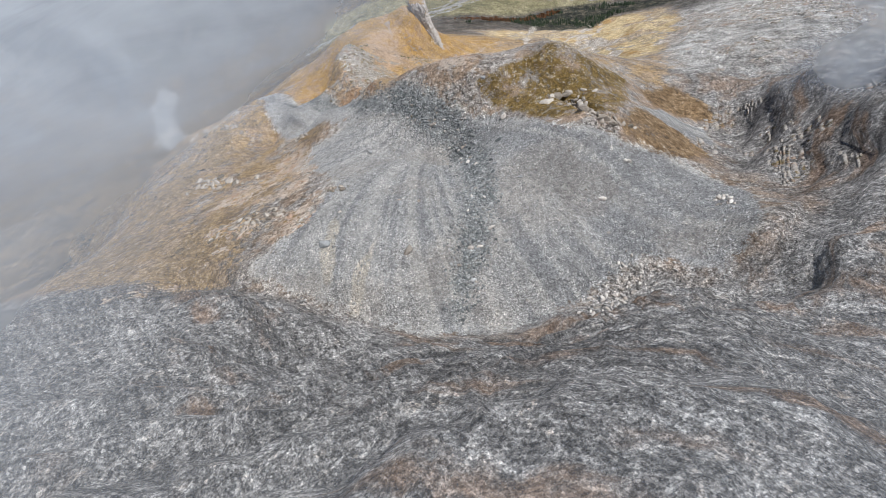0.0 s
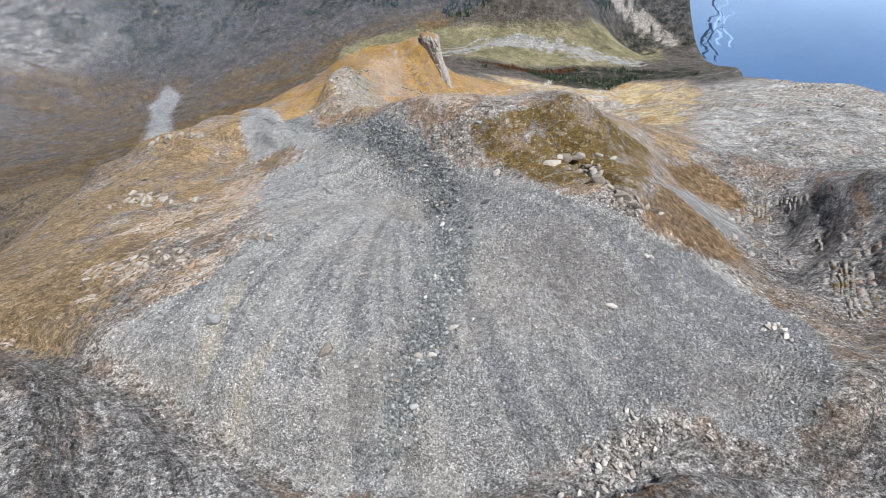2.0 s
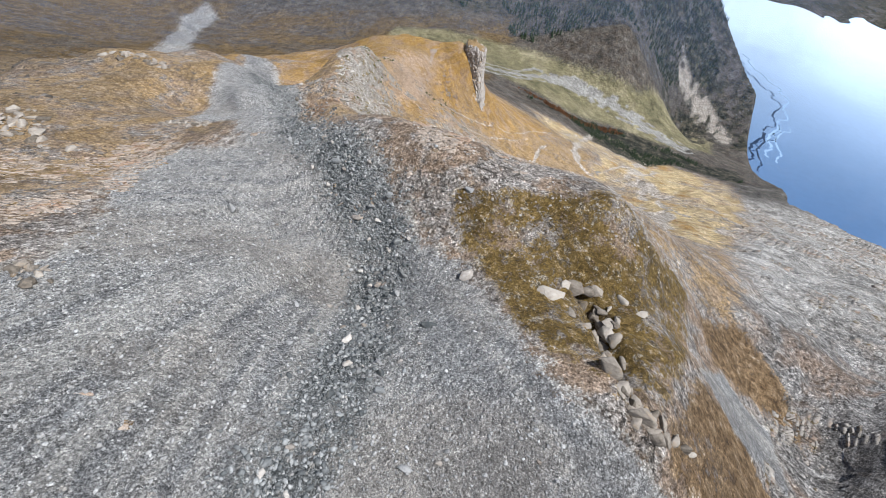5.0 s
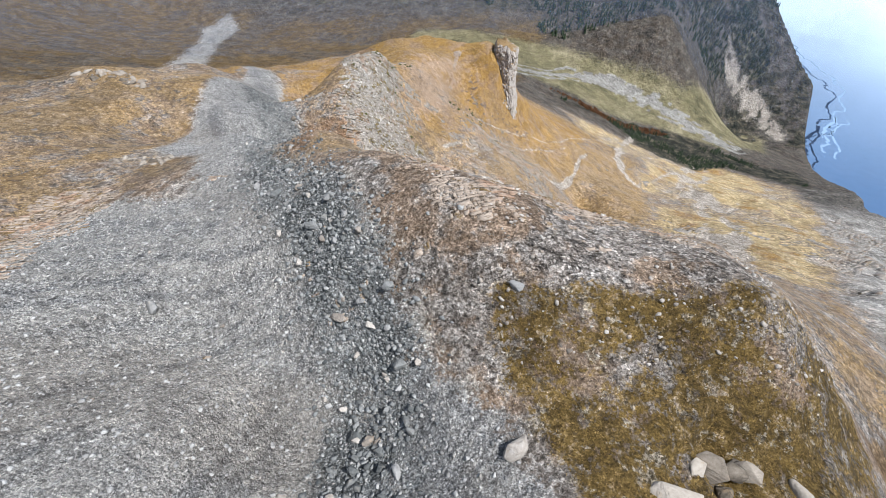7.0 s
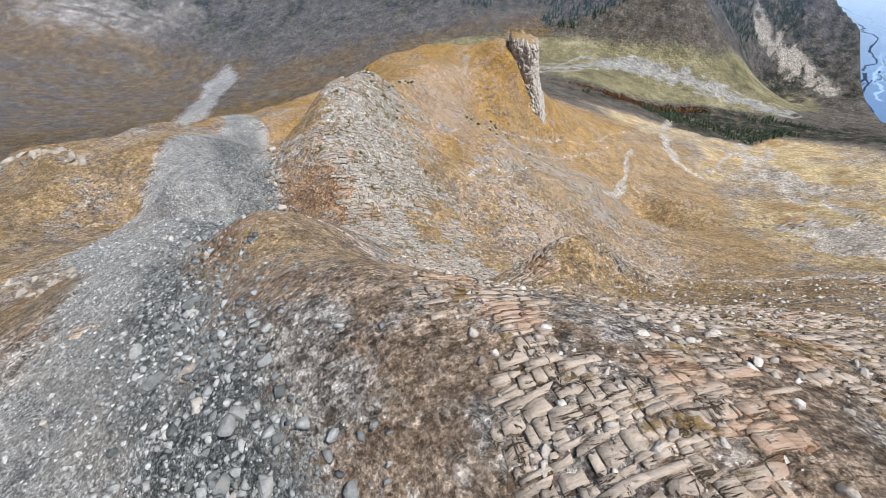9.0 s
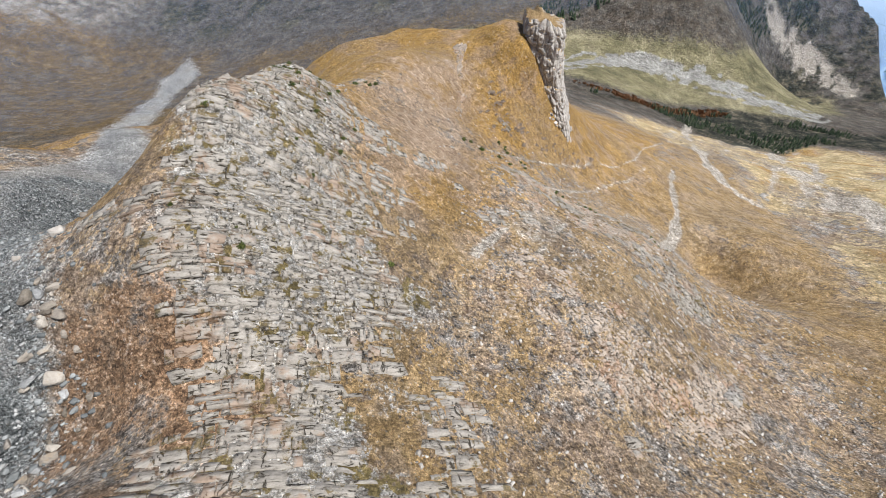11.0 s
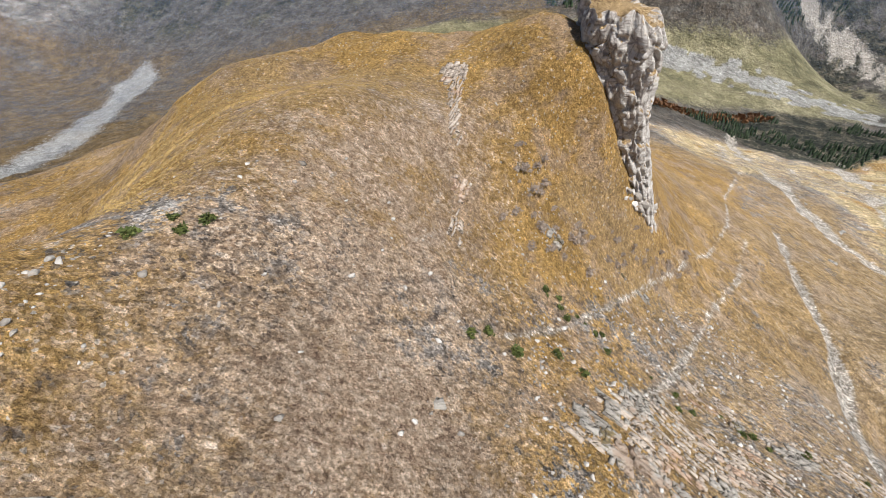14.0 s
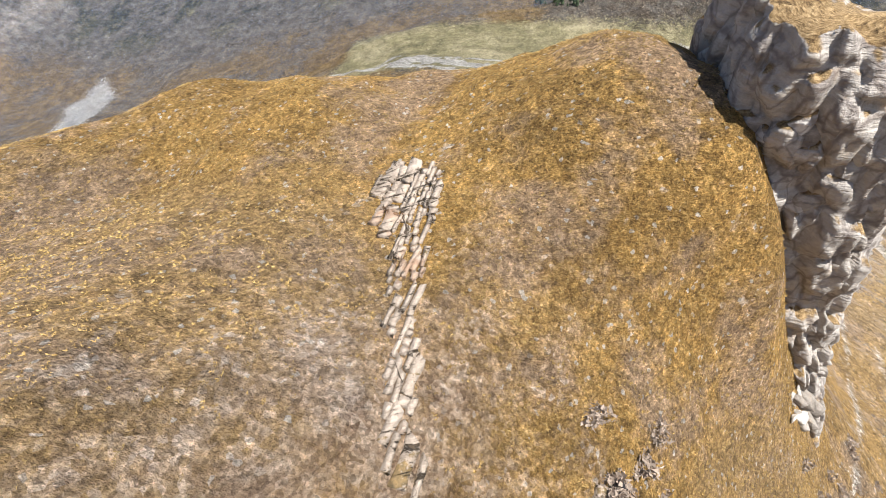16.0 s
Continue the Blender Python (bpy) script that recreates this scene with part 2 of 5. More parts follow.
    def weight(self, name):
        n = self.nodes.new("ShaderNodeAttribute")
        n.attribute_name = name
        s = self.nodes.new("ShaderNodeSeparateColor")
        self.links.new(n.outputs["Color"], s.inputs[0])
        return s.outputs

    def random(self):
        return self.nodes.new("ShaderNodeObjectInfo").outputs["Random"]

    def island(self):
        return self.nodes.new("ShaderNodeNewGeometry").outputs["Random Per Island"]

    def finish(self, colour, height=None, depth=0.3, strength=1.0):
        self.set_in(self.bsdf.inputs["Base Color"], colour)
        if height is not None:
            b = self.nodes.new("ShaderNodeBump")
            b.inputs["Distance"].default_value, b.inputs["Strength"].default_value = depth, strength
            self.set_in(b.inputs["Height"], height)
            self.links.new(b.outputs[0], self.bsdf.inputs["Normal"])
        return self.m


def ground_material():
    g = Graph("mountain_ground")
    scree, grass, soil = g.weight("zone_a")[:3]
    dark, red, slab = g.weight("zone_b")[:3]
    gravel, meadow, wood = g.weight("zone_c")[:3]
    streak, lush, pale = g.weight("zone_d")[:3]
    crag, dun_shade, sunlit = g.weight("zone_e")[:3]
    tan, brown, lime = g.weight("zone_f")[:3]
    big, mid, fine = g.noise(0.035, 5), g.noise(0.35, 6, 0.6), g.noise(2.6, 5, 0.65)
    grain_s, grain_m, grain_l = g.grain(6.5), g.grain(2.9), g.grain(1.15)
    salt = g.blend((grain_s, 0.30), (grain_m, 0.42), (grain_l, 0.28))
    grit = g.blend((g.grain(11.0), 0.38), (g.grain(4.6), 0.40), (g.noise(2.2, 5, 0.7), 0.22))

    def edge(w, soft=0.12, wob=0.85):
        v = g.math("ADD", w, g.math("MULTIPLY", g.math("SUBTRACT", mid, 0.5), wob * 1.6))
        v = g.math("ADD", v, g.math("MULTIPLY", g.math("SUBTRACT", grain_m, 0.5), wob * 0.35))
        return g.step(v, 0.5 - soft, 0.5 + soft)

    beds_a = g.noise(1.0, 7, 0.72, g.stretch(0.55, 3.0, 1.5, (0, 0, 28)), 0.6)
    beds_b = g.noise(1.0, 6, 0.7, g.stretch(1.7, 0.5, 1.0, (0, 0, 28)), 0.8)
    # bare rock: broken blocks with dark joints
    beds = g.noise(1.0, 7, 0.68, g.stretch(0.26, 0.30, 0.5, (9, -7, 0)), 0.3)
    dent = g.noise(0.75, 7, 0.74, g.warp(g.place, 0.25, 2.0), 0.4)
    flaw = g.noise(1.0, 7, 0.72, g.stretch(0.8, 2.6, 2.6, (0, 0, 25)), 0.8)
    joints = g.math("MAXIMUM", g.math("MULTIPLY", g.step(dent, 0.45, 0.36), 0.75), g.math("MULTIPLY", g.step(flaw, 0.44, 0.37), 0.8))
    rock = g.bands(g.blend((beds, 0.4), (flaw, 0.3), (salt, 0.3)), (0.34, (0.12, 0.097, 0.08)), (0.46, (0.28, 0.24, 0.205)), (0.54, (0.39, 0.35, 0.31)), (0.68, (0.64, 0.60, 0.555)))
    rock = g.mix(joints, rock, (0.085, 0.075, 0.06))
    rock = g.mix(g.math("MULTIPLY", g.step(g.noise(0.1, 6, 0.7), 0.46, 0.56), 0.75), rock, g.bands(g.noise(2.4, 6, 0.72), (0.32, (0.13, 0.078, 0.045)), (0.5, (0.31, 0.205, 0.125)), (0.68, (0.53, 0.40, 0.29))))
    # dark crags in level beds
    strata = g.noise(1.0, 7, 0.72, g.stretch(0.03, 0.03, 0.75, (5, -9, 0)), 0.35)
    leaves = g.noise(1.0, 6, 0.7, g.stretch(0.10, 0.10, 2.8, (5, -9, 0)), 0.3)
    cr = g.bands(g.blend((strata, 0.5), (leaves, 0.35), (salt, 0.15)), (0.37, (0.075, 0.07, 0.066)), (0.46, (0.165, 0.155, 0.146)), (0.53, (0.275, 0.258, 0.242)), (0.64, (0.56, 0.54, 0.51)))
    up = g.nodes.new("ShaderNodeSeparateXYZ")
    g.links.new(g.nodes.new("ShaderNodeNewGeometry").outputs["Normal"], up.inputs[0])
    ledge = g.step(g.math("ADD", up.outputs[2], g.math("MULTIPLY", g.math("SUBTRACT", mid, 0.5), 0.5)), 0.72, 0.9)
    cr = g.mix(g.math("MULTIPLY", ledge, g.math("ADD", 0.35, g.math("MULTIPLY", lime, 0.3))), cr, g.bands(g.blend((leaves, 0.3), (flaw, 0.35), (salt, 0.35)), (0.38, (0.09, 0.08, 0.07)), (0.48, (0.27, 0.255, 0.235)), (0.62, (0.54, 0.52, 0.485))))
    cr = g.mix(g.math("MULTIPLY", g.step(g.noise(1.0, 5, 0.6, g.stretch(0.03, 0.03, 0.2)), 0.54, 0.66), 0.6), cr, (0.27, 0.155, 0.08))
    pave = g.bands(g.blend((beds_a, 0.2), (strata, 0.3), (salt, 0.1), (g.noise(0.12, 7, 0.65), 0.4)), (0.39, (0.09, 0.08, 0.065)), (0.46, (0.31, 0.292, 0.262)), (0.53, (0.50, 0.475, 0.435)), (0.64, (0.76, 0.735, 0.69)))
    rock = g.mix(g.math("MULTIPLY", lime, 0.9), rock, g.mix(g.math("MULTIPLY", g.step(up.outputs[2], 0.84, 0.68), 0.8), pave, cr))
    rock = g.mix(crag, rock, cr)
    # dull brown rock, with cloud shade on these slopes darkened into it
    rock = g.mix(g.math("MULTIPLY", dun_shade, 0.82), rock, g.bands(g.blend((g.noise(0.045, 9, 0.72), 0.6), (g.noise(0.3, 6, 0.7), 0.4)), (0.38, (0.03, 0.028, 0.025)), (0.48, (0.085, 0.074, 0.058)), (0.56, (0.12, 0.105, 0.088)), (0.64, (0.21, 0.195, 0.175))))
    # scree: salt-and-pepper grit with paler and browner streaks
    sc = g.bands(grit, (0.30, (0.175, 0.166, 0.155)), (0.45, (0.335, 0.322, 0.302)), (0.55, (0.43, 0.414, 0.39)), (0.72, (0.72, 0.70, 0.665)))
    sc = g.mix(g.math("MULTIPLY", g.step(grain_l, 0.92, 0.96), 0.5), sc, g.mix(grain_m, (0.10, 0.10, 0.10), (0.66, 0.65, 0.63)))
    sc = g.mix(g.math("MULTIPLY", g.step(streak, 0.50, 0.74), 0.8), sc, g.bands(grit, (0.3, (0.34, 0.322, 0.295)), (0.7, (0.60, 0.57, 0.525))))
    sc = g.mix(g.math("MULTIPLY", g.step(streak, 0.48, 0.24), 0.6), sc, g.bands(grit, (0.3, (0.12, 0.12, 0.122)), (0.7, (0.32, 0.32, 0.318))))
    sc = g.mix(g.math("MULTIPLY", g.step(tan, 0.3, 0.8), 0.7), sc, g.bands(grit, (0.3, (0.42, 0.36, 0.27)), (0.7, (0.72, 0.65, 0.54))))
    sc = g.mix(g.math("MULTIPLY", g.step(big, 0.50, 0.62), 0.4), sc, (0.37, 0.325, 0.275))
    # dark block band
    dk = g.bands(g.blend((salt, 0.5), (grit, 0.5)), (0.25, (0.045, 0.05, 0.05)), (0.48, (0.155, 0.163, 0.158)), (0.64, (0.29, 0.295, 0.285)), (0.82, (0.60, 0.60, 0.58)))
    # dry alpine grass
    tuft = g.noise(2.4, 6, 0.72, g.stretch(1.0, 0.8, 1.0), 0.9)
    blade = g.blend((tuft, 0.55), (g.noise(9.0, 4, 0.7, g.stretch(0.6, 1.3, 1.3)), 0.45))
    gr = g.bands(blade, (0.33, (0.10, 0.053, 0.017)), (0.45, (0.30, 0.170, 0.050)), (0.55, (0.48, 0.288, 0.088)), (0.68, (0.76, 0.52, 0.22)))
    gr = g.mix(g.math("MULTIPLY", g.step(big, 0.47, 0.62), 0.4), gr, g.bands(blade, (0.32, (0.18, 0.122, 0.068)), (0.68, (0.54, 0.39, 0.24))))
    gr = g.mix(g.math("MULTIPLY", g.step(g.noise(0.12, 6, 0.65), 0.48, 0.6), 0.6), gr, g.bands(blade, (0.34, (0.17, 0.11, 0.075)), (0.66, (0.60, 0.44, 0.33))))
    gr = g.mix(g.math("MULTIPLY", g.step(mid, 0.55, 0.72), 0.35), gr, (0.24, 0.13, 0.05))
    gr = g.mix(g.math("MULTIPLY", g.step(g.grain(4.2), 0.965, 0.985), 0.8), gr, (0.58, 0.53, 0.46))
    # patch of sunshine put into the colour as paler, brighter dry grass
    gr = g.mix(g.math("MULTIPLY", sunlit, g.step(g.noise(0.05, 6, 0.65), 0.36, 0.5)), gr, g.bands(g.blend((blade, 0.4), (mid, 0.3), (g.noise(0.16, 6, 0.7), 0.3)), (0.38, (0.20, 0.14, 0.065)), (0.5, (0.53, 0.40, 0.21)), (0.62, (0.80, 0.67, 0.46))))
    # same for the heath grass: cloud shade put into a darker brown
    gr = g.mix(g.math("MULTIPLY", dun_shade, 0.75), gr, g.bands(g.noise(0.08, 7, 0.7), (0.36, (0.036, 0.027, 0.016)), (0.48, (0.085, 0.062, 0.031)), (0.62, (0.175, 0.126, 0.064))))
    lu = g.bands(g.blend((blade, 0.6), (mid, 0.4)), (0.36, (0.035, 0.026, 0.009)), (0.46, (0.13, 0.085, 0.024)), (0.55, (0.195, 0.128, 0.04)), (0.66, (0.34, 0.24, 0.10)))
    lu = g.mix(g.math("MULTIPLY", g.step(g.noise(0.5, 7, 0.72), 0.54, 0.6), 0.7), lu, g.bands(salt, (0.3, (0.10, 0.085, 0.06)), (0.7, (0.50, 0.45, 0.37))))
    gr = g.mix(g.math("MULTIPLY", tan, 0.48), gr, g.bands(g.blend((blade, 0.6), (mid, 0.4)), (0.37, (0.10, 0.07, 0.045)), (0.46, (0.28, 0.205, 0.125)), (0.55, (0.43, 0.335, 0.225)), (0.66, (0.68, 0.57, 0.44))))
    gr = g.mix(edge(lush), gr, lu)
    gr = g.mix(edge(brown, 0.25), gr, g.bands(g.blend((blade, 0.6), (mid, 0.4)), (0.38, (0.06, 0.036, 0.018)), (0.48, (0.19, 0.12, 0.06)), (0.56, (0.33, 0.225, 0.125)), (0.66, (0.52, 0.41, 0.28))))
    # bare pinkish earth in small folds
    fold = g.noise(1.0, 7, 0.68, g.stretch(0.7, 1.7, 1.4, (0, 0, 15)), 0.8)
    so = g.bands(g.blend((fold, 0.75), (salt, 0.25)), (0.32, (0.17, 0.10, 0.066)), (0.45, (0.36, 0.245, 0.16)), (0.56, (0.49, 0.36, 0.25)), (0.72, (0.70, 0.55, 0.42)))
    so = g.mix(g.math("MULTIPLY", g.step(big, 0.55, 0.64), 0.5), so, g.bands(fold, (0.36, (0.15, 0.125, 0.11)), (0.66, (0.52, 0.455, 0.41))))
    so = g.mix(g.math("MULTIPLY", g.step(g.blend((g.noise(0.2, 7, 0.7), 0.6), (g.noise(0.05, 4, 0.6), 0.4)), 0.53, 0.62), 0.55), so, gr)
    rd = g.bands(g.blend((fold, 0.7), (salt, 0.3)), (0.32, (0.14, 0.082, 0.05)), (0.52, (0.34, 0.205, 0.115)), (0.72, (0.50, 0.38, 0.275)))
    # limestone pavement
    sl = g.bands(g.blend((beds_a, 0.6), (g.noise(1.6, 6, 0.7), 0.4)), (0.36, (0.10, 0.085, 0.065)), (0.46, (0.34, 0.30, 0.25)), (0.55, (0.56, 0.525, 0.48)), (0.68, (0.74, 0.71, 0.67)))
    sl = g.mix(g.math("MULTIPLY", g.step(beds_b, 0.44, 0.36), 0.8), sl, (0.07, 0.055, 0.035))
    sl = g.mix(g.step(g.noise(0.3, 6, 0.65), 0.52, 0.58), sl, g.bands(blade, (0.3, (0.09, 0.075, 0.025)), (0.7, (0.34, 0.25, 0.11))))
    gv = g.bands(g.noise(0.25, 6, 0.65, g.stretch(0.5, 1.6, 1, (0, 0, -28))), (0.32, (0.22, 0.205, 0.18)), (0.5, (0.36, 0.34, 0.305)), (0.7, (0.50, 0.48, 0.445)))
    md = g.bands(g.blend((g.noise(0.05, 8, 0.7), 0.5), (g.noise(0.015, 4, 0.6), 0.5)), (0.36, (0.12, 0.108, 0.058)), (0.48, (0.235, 0.208, 0.112)), (0.62, (0.37, 0.32, 0.195)))
    wd = g.bands(g.noise(0.09, 8, 0.75), (0.36, (0.018, 0.024, 0.018)), (0.5, (0.06, 0.058, 0.042)), (0.62, (0.15, 0.125, 0.085)), (0.74, (0.26, 0.235, 0.20)))
    pl = g.bands(g.blend((g.noise(0.8, 5, 0.65), 0.5), (salt, 0.5)), (0.34, (0.25, 0.20, 0.15)), (0.48, (0.44, 0.38, 0.31)), (0.66, (0.66, 0.595, 0.52)))

    col = rock
    for w, c, soft in ((grass, gr, 0.14), (soil, so, 0.42), (meadow, md, 0.2), (wood, wd, 0.2), (scree, sc, 0.16), (slab, sl, 0.1), (red, rd, 0.3), (dark, dk, 0.35), (pale, pl, 0.3), (gravel, gv, 0.1)):
        col = g.mix(edge(w, soft), col, c)
    mottle = g.blend((g.noise(0.7, 8, 0.85), 0.6), (g.noise(0.09, 8, 0.8), 0.4))
    tone = g.math("ADD", 0.60, g.math("MULTIPLY", g.step(mottle, 0.42, 0.58), 0.80))
    tone = g.math("MULTIPLY", tone, g.math("ADD", 0.66, g.math("MULTIPLY", g.blend((grain_l, 0.4), (grain_m, 0.6)), 0.68)))
    tone = g.math("MULTIPLY", tone, g.math("SUBTRACT", 1.0, g.math("MULTIPLY", g.step(g.noise(1.9, 6, 0.8), 0.455, 0.41), 0.55)))
    tone = g.math("MULTIPLY", tone, g.math("ADD", 1.0, g.math("MULTIPLY", g.step(g.noise(2.3, 5, 0.8, g.stretch(1.0, 1.2, 1.0, (0, 0, 40))), 0.55, 0.60), 0.45)))
    keep = g.math("SUBTRACT", 1.0, g.math("MAXIMUM", g.math("MULTIPLY", scree, 0.35), g.math("MAXIMUM", g.math("MULTIPLY", soil, 0.75), g.math("MULTIPLY", grass, 0.25))))
    tone = g.math("ADD", 1.0, g.math("MULTIPLY", g.math("SUBTRACT", tone, 1.0), keep))
    tone = g.math("MULTIPLY", tone, g.math("ADD", 0.70, g.math("MULTIPLY", grain_s, 0.60)))
    toned = g.nodes.new("ShaderNodeVectorMath")
    toned.operation = "SCALE"
    g.set_in(toned.inputs[0], col)
    g.set_in(toned.inputs["Scale"], tone)
    col = toned.outputs[0]
    soft_w = g.math("MAXIMUM", g.math("MAXIMUM", grass, scree), g.math("MAXIMUM", soil, meadow))
    rough_h = g.blend((g.math("MULTIPLY", dun_shade, g.noise(0.11, 8, 0.65)), 9.0), (beds_a, 0.5), (beds, 1.2), (joints, -0.9), (strata, 1.0), (leaves, 0.6))
    soft_h = g.blend((g.math("MULTIPLY", dun_shade, g.noise(0.11, 8, 0.65)), 9.0), (blade, 0.9), (g.math("MULTIPLY", g.cells(1.3), scree), -0.6), (g.math("MULTIPLY", g.cells(3.4), scree), -0.4), (fold, 0.5), (g.noise(0.5, 5, 0.6), 1.2))
    return g.finish(col, g.mix(soft_w, rough_h, soft_h), 1.2, 1.0)


def stone_material(name, dark, middle, light, warm=(0.33, 0.24, 0.16), per_object=True, joint=0.0, turf=False):
    g = Graph(name)
    r = g.random() if per_object else g.island()
    n = g.blend((g.noise(1.4, 6, 0.65), 0.6), (g.noise(1.0, 6, 0.7, g.stretch(0.7, 1.0, 4.0, (7, 5, 10))), 0.4))
    col = g.bands(g.math("ADD", g.math("MULTIPLY", n, 0.65), g.math("MULTIPLY", r, 0.36)), (0.28, dark), (0.52, middle), (0.8, light))
    lichen = g.step(g.noise(0.7, 5, 0.65), 0.55, 0.68)
    col = g.mix(g.math("MULTIPLY", lichen, 0.5), col, warm)
    col = g.mix(g.math("MULTIPLY", g.step(g.noise(4.5, 4, 0.7), 0.55, 0.75), 0.4), col, dark)
    if joint:
        bent = g.warp(g.warp(g.stretch(1.0, 1.0, 0.8), 0.35, 1.6), 1.6, 0.4)
        gap = g.math("MAXIMUM", g.step(g.cells(joint, "DISTANCE_TO_EDGE", bent), 0.06, 0.0), g.math("MULTIPLY", g.step(g.cells(joint * 2.3, "DISTANCE_TO_EDGE", bent), 0.07, 0.0), 0.7))
        col = g.mix(g.math("MULTIPLY", gap, 0.55), col, (0.07, 0.042, 0.035))
    if turf:
        up = g.nodes.new("ShaderNodeSeparateXYZ")
        g.links.new(g.nodes.new("ShaderNodeNewGeometry").outputs["Normal"], up.inputs[0])
        patch = g.step(g.math("ADD", up.outputs[2], g.math("MULTIPLY", g.noise(0.5, 5, 0.65), 0.9)), 1.02, 1.2)
        col = g.mix(patch, col, g.bands(g.noise(3.0, 5, 0.7), (0.36, (0.09, 0.055, 0.025)), (0.5, (0.23, 0.15, 0.07)), (0.66, (0.42, 0.30, 0.16))))
    hgt = g.math("ADD", g.noise(3.0, 5, 0.65), g.math("MULTIPLY", g.noise(1.0, 4, 0.6, g.stretch(0.5, 0.7, 5.0, (8, 6, 0))), 1.4))
    return g.finish(col, hgt, 0.16)


def leaf_material(name, dark, light, per_object=False):
    g = Graph(name)
    r = g.random() if per_object else g.island()
    n = g.math("ADD", g.math("MULTIPLY", g.noise(1.1, 4), 0.55), g.math("MULTIPLY", r, 0.45))
    g.bsdf.inputs["Roughness"].default_value = 0.8
    return g.finish(g.bands(n, (0.25, dark), (0.75, light)))


def cloud_material(name, colour, density, uneven, far_colour):
    g = Graph(name)
    g.nodes.remove(g.bsdf)
    thick = g.weight("thick")[0]
    n = g.math("ADD", g.noise(0.055, 5, 0.55, None, 0.5), -0.5)
    a = g.math("MULTIPLY", thick, g.math("ADD", g.math("MULTIPLY", n, uneven), 1.0))
    a = g.math("MINIMUM", g.math("MAXIMUM", g.math("MULTIPLY", a, density), 0.0), 1.0)
    clear = g.nodes.new("ShaderNodeBsdfTransparent")
    scatter = g.nodes.new("ShaderNodeBsdfDiffuse")
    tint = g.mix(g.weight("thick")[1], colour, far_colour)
    g.set_in(scatter.inputs[0], tint)
    through_it = g.nodes.new("ShaderNodeBsdfTranslucent")
    g.set_in(through_it.inputs[0], tint)
    both = g.nodes.new("ShaderNodeAddShader")
    g.links.new(scatter.outputs[0], both.inputs[0])
    g.links.new(through_it.outputs[0], both.inputs[1])
    mixer = g.nodes.new("ShaderNodeMixShader")
    g.set_in(mixer.inputs[0], a)
    g.links.new(clear.outputs[0], mixer.inputs[1])
    g.links.new(both.outputs[0], mixer.inputs[2])
    g.links.new(mixer.outputs[0], g.nodes["Material Output"].inputs[0])
    return g.m


MAT_GROUND = ground_material()
MAT_LIME = stone_material("pale_limestone", (0.15, 0.125, 0.10), (0.40, 0.36, 0.315), (0.66, 0.615, 0.56))
MAT_LIME_RUBBLE = stone_material("limestone_rubble", (0.15, 0.125, 0.10), (0.40, 0.36, 0.315), (0.66, 0.615, 0.56), per_object=False)
MAT_TOWER = stone_material("tower_limestone", (0.22, 0.195, 0.17), (0.52, 0.475, 0.425), (0.76, 0.715, 0.66), (0.40, 0.31, 0.22), joint=0.24, turf=True)
MAT_BUFF = stone_material("buff_limestone", (0.16, 0.12, 0.09), (0.35, 0.28, 0.225), (0.52, 0.44, 0.37), (0.40, 0.27, 0.18))
MAT_BROWN = stone_material("weathered_brown_stone", (0.10, 0.082, 0.062), (0.29, 0.25, 0.205), (0.50, 0.45, 0.385), (0.30, 0.21, 0.12))
MAT_GREY = stone_material("grey_scree_stone", (0.13, 0.13, 0.125), (0.30, 0.295, 0.285), (0.52, 0.51, 0.49), (0.34, 0.30, 0.25))
MAT_GREY_RUBBLE = stone_material("grey_scree_rubble", (0.15, 0.148, 0.14), (0.34, 0.33, 0.315), (0.58, 0.57, 0.545), (0.36, 0.32, 0.27), per_object=False)
MAT_DARK = stone_material("dark_slate_stone", (0.06, 0.065, 0.065), (0.15, 0.155, 0.15), (0.34, 0.34, 0.33), (0.22, 0.20, 0.17))
MAT_DARK_RUBBLE = stone_material("dark_slate_rubble", (0.07, 0.075, 0.075), (0.19, 0.195, 0.19), (0.48, 0.48, 0.46), (0.25, 0.22, 0.18), per_object=False)
MAT_JUNIPER = leaf_material("juniper_green", (0.03, 0.045, 0.012), (0.12, 0.13, 0.035))
MAT_TWIG = leaf_material("bare_grey_twigs", (0.19, 0.145, 0.11), (0.42, 0.335, 0.265))
MAT_NEEDLE = leaf_material("pine_needles", (0.014, 0.026, 0.016), (0.05, 0.068, 0.032))
MAT_RUST = leaf_material("autumn_rust_leaves", (0.10, 0.045, 0.02), (0.26, 0.13, 0.06))
MAT_STRAW = leaf_material("straw_grass", (0.24, 0.15, 0.05), (0.50, 0.34, 0.13))


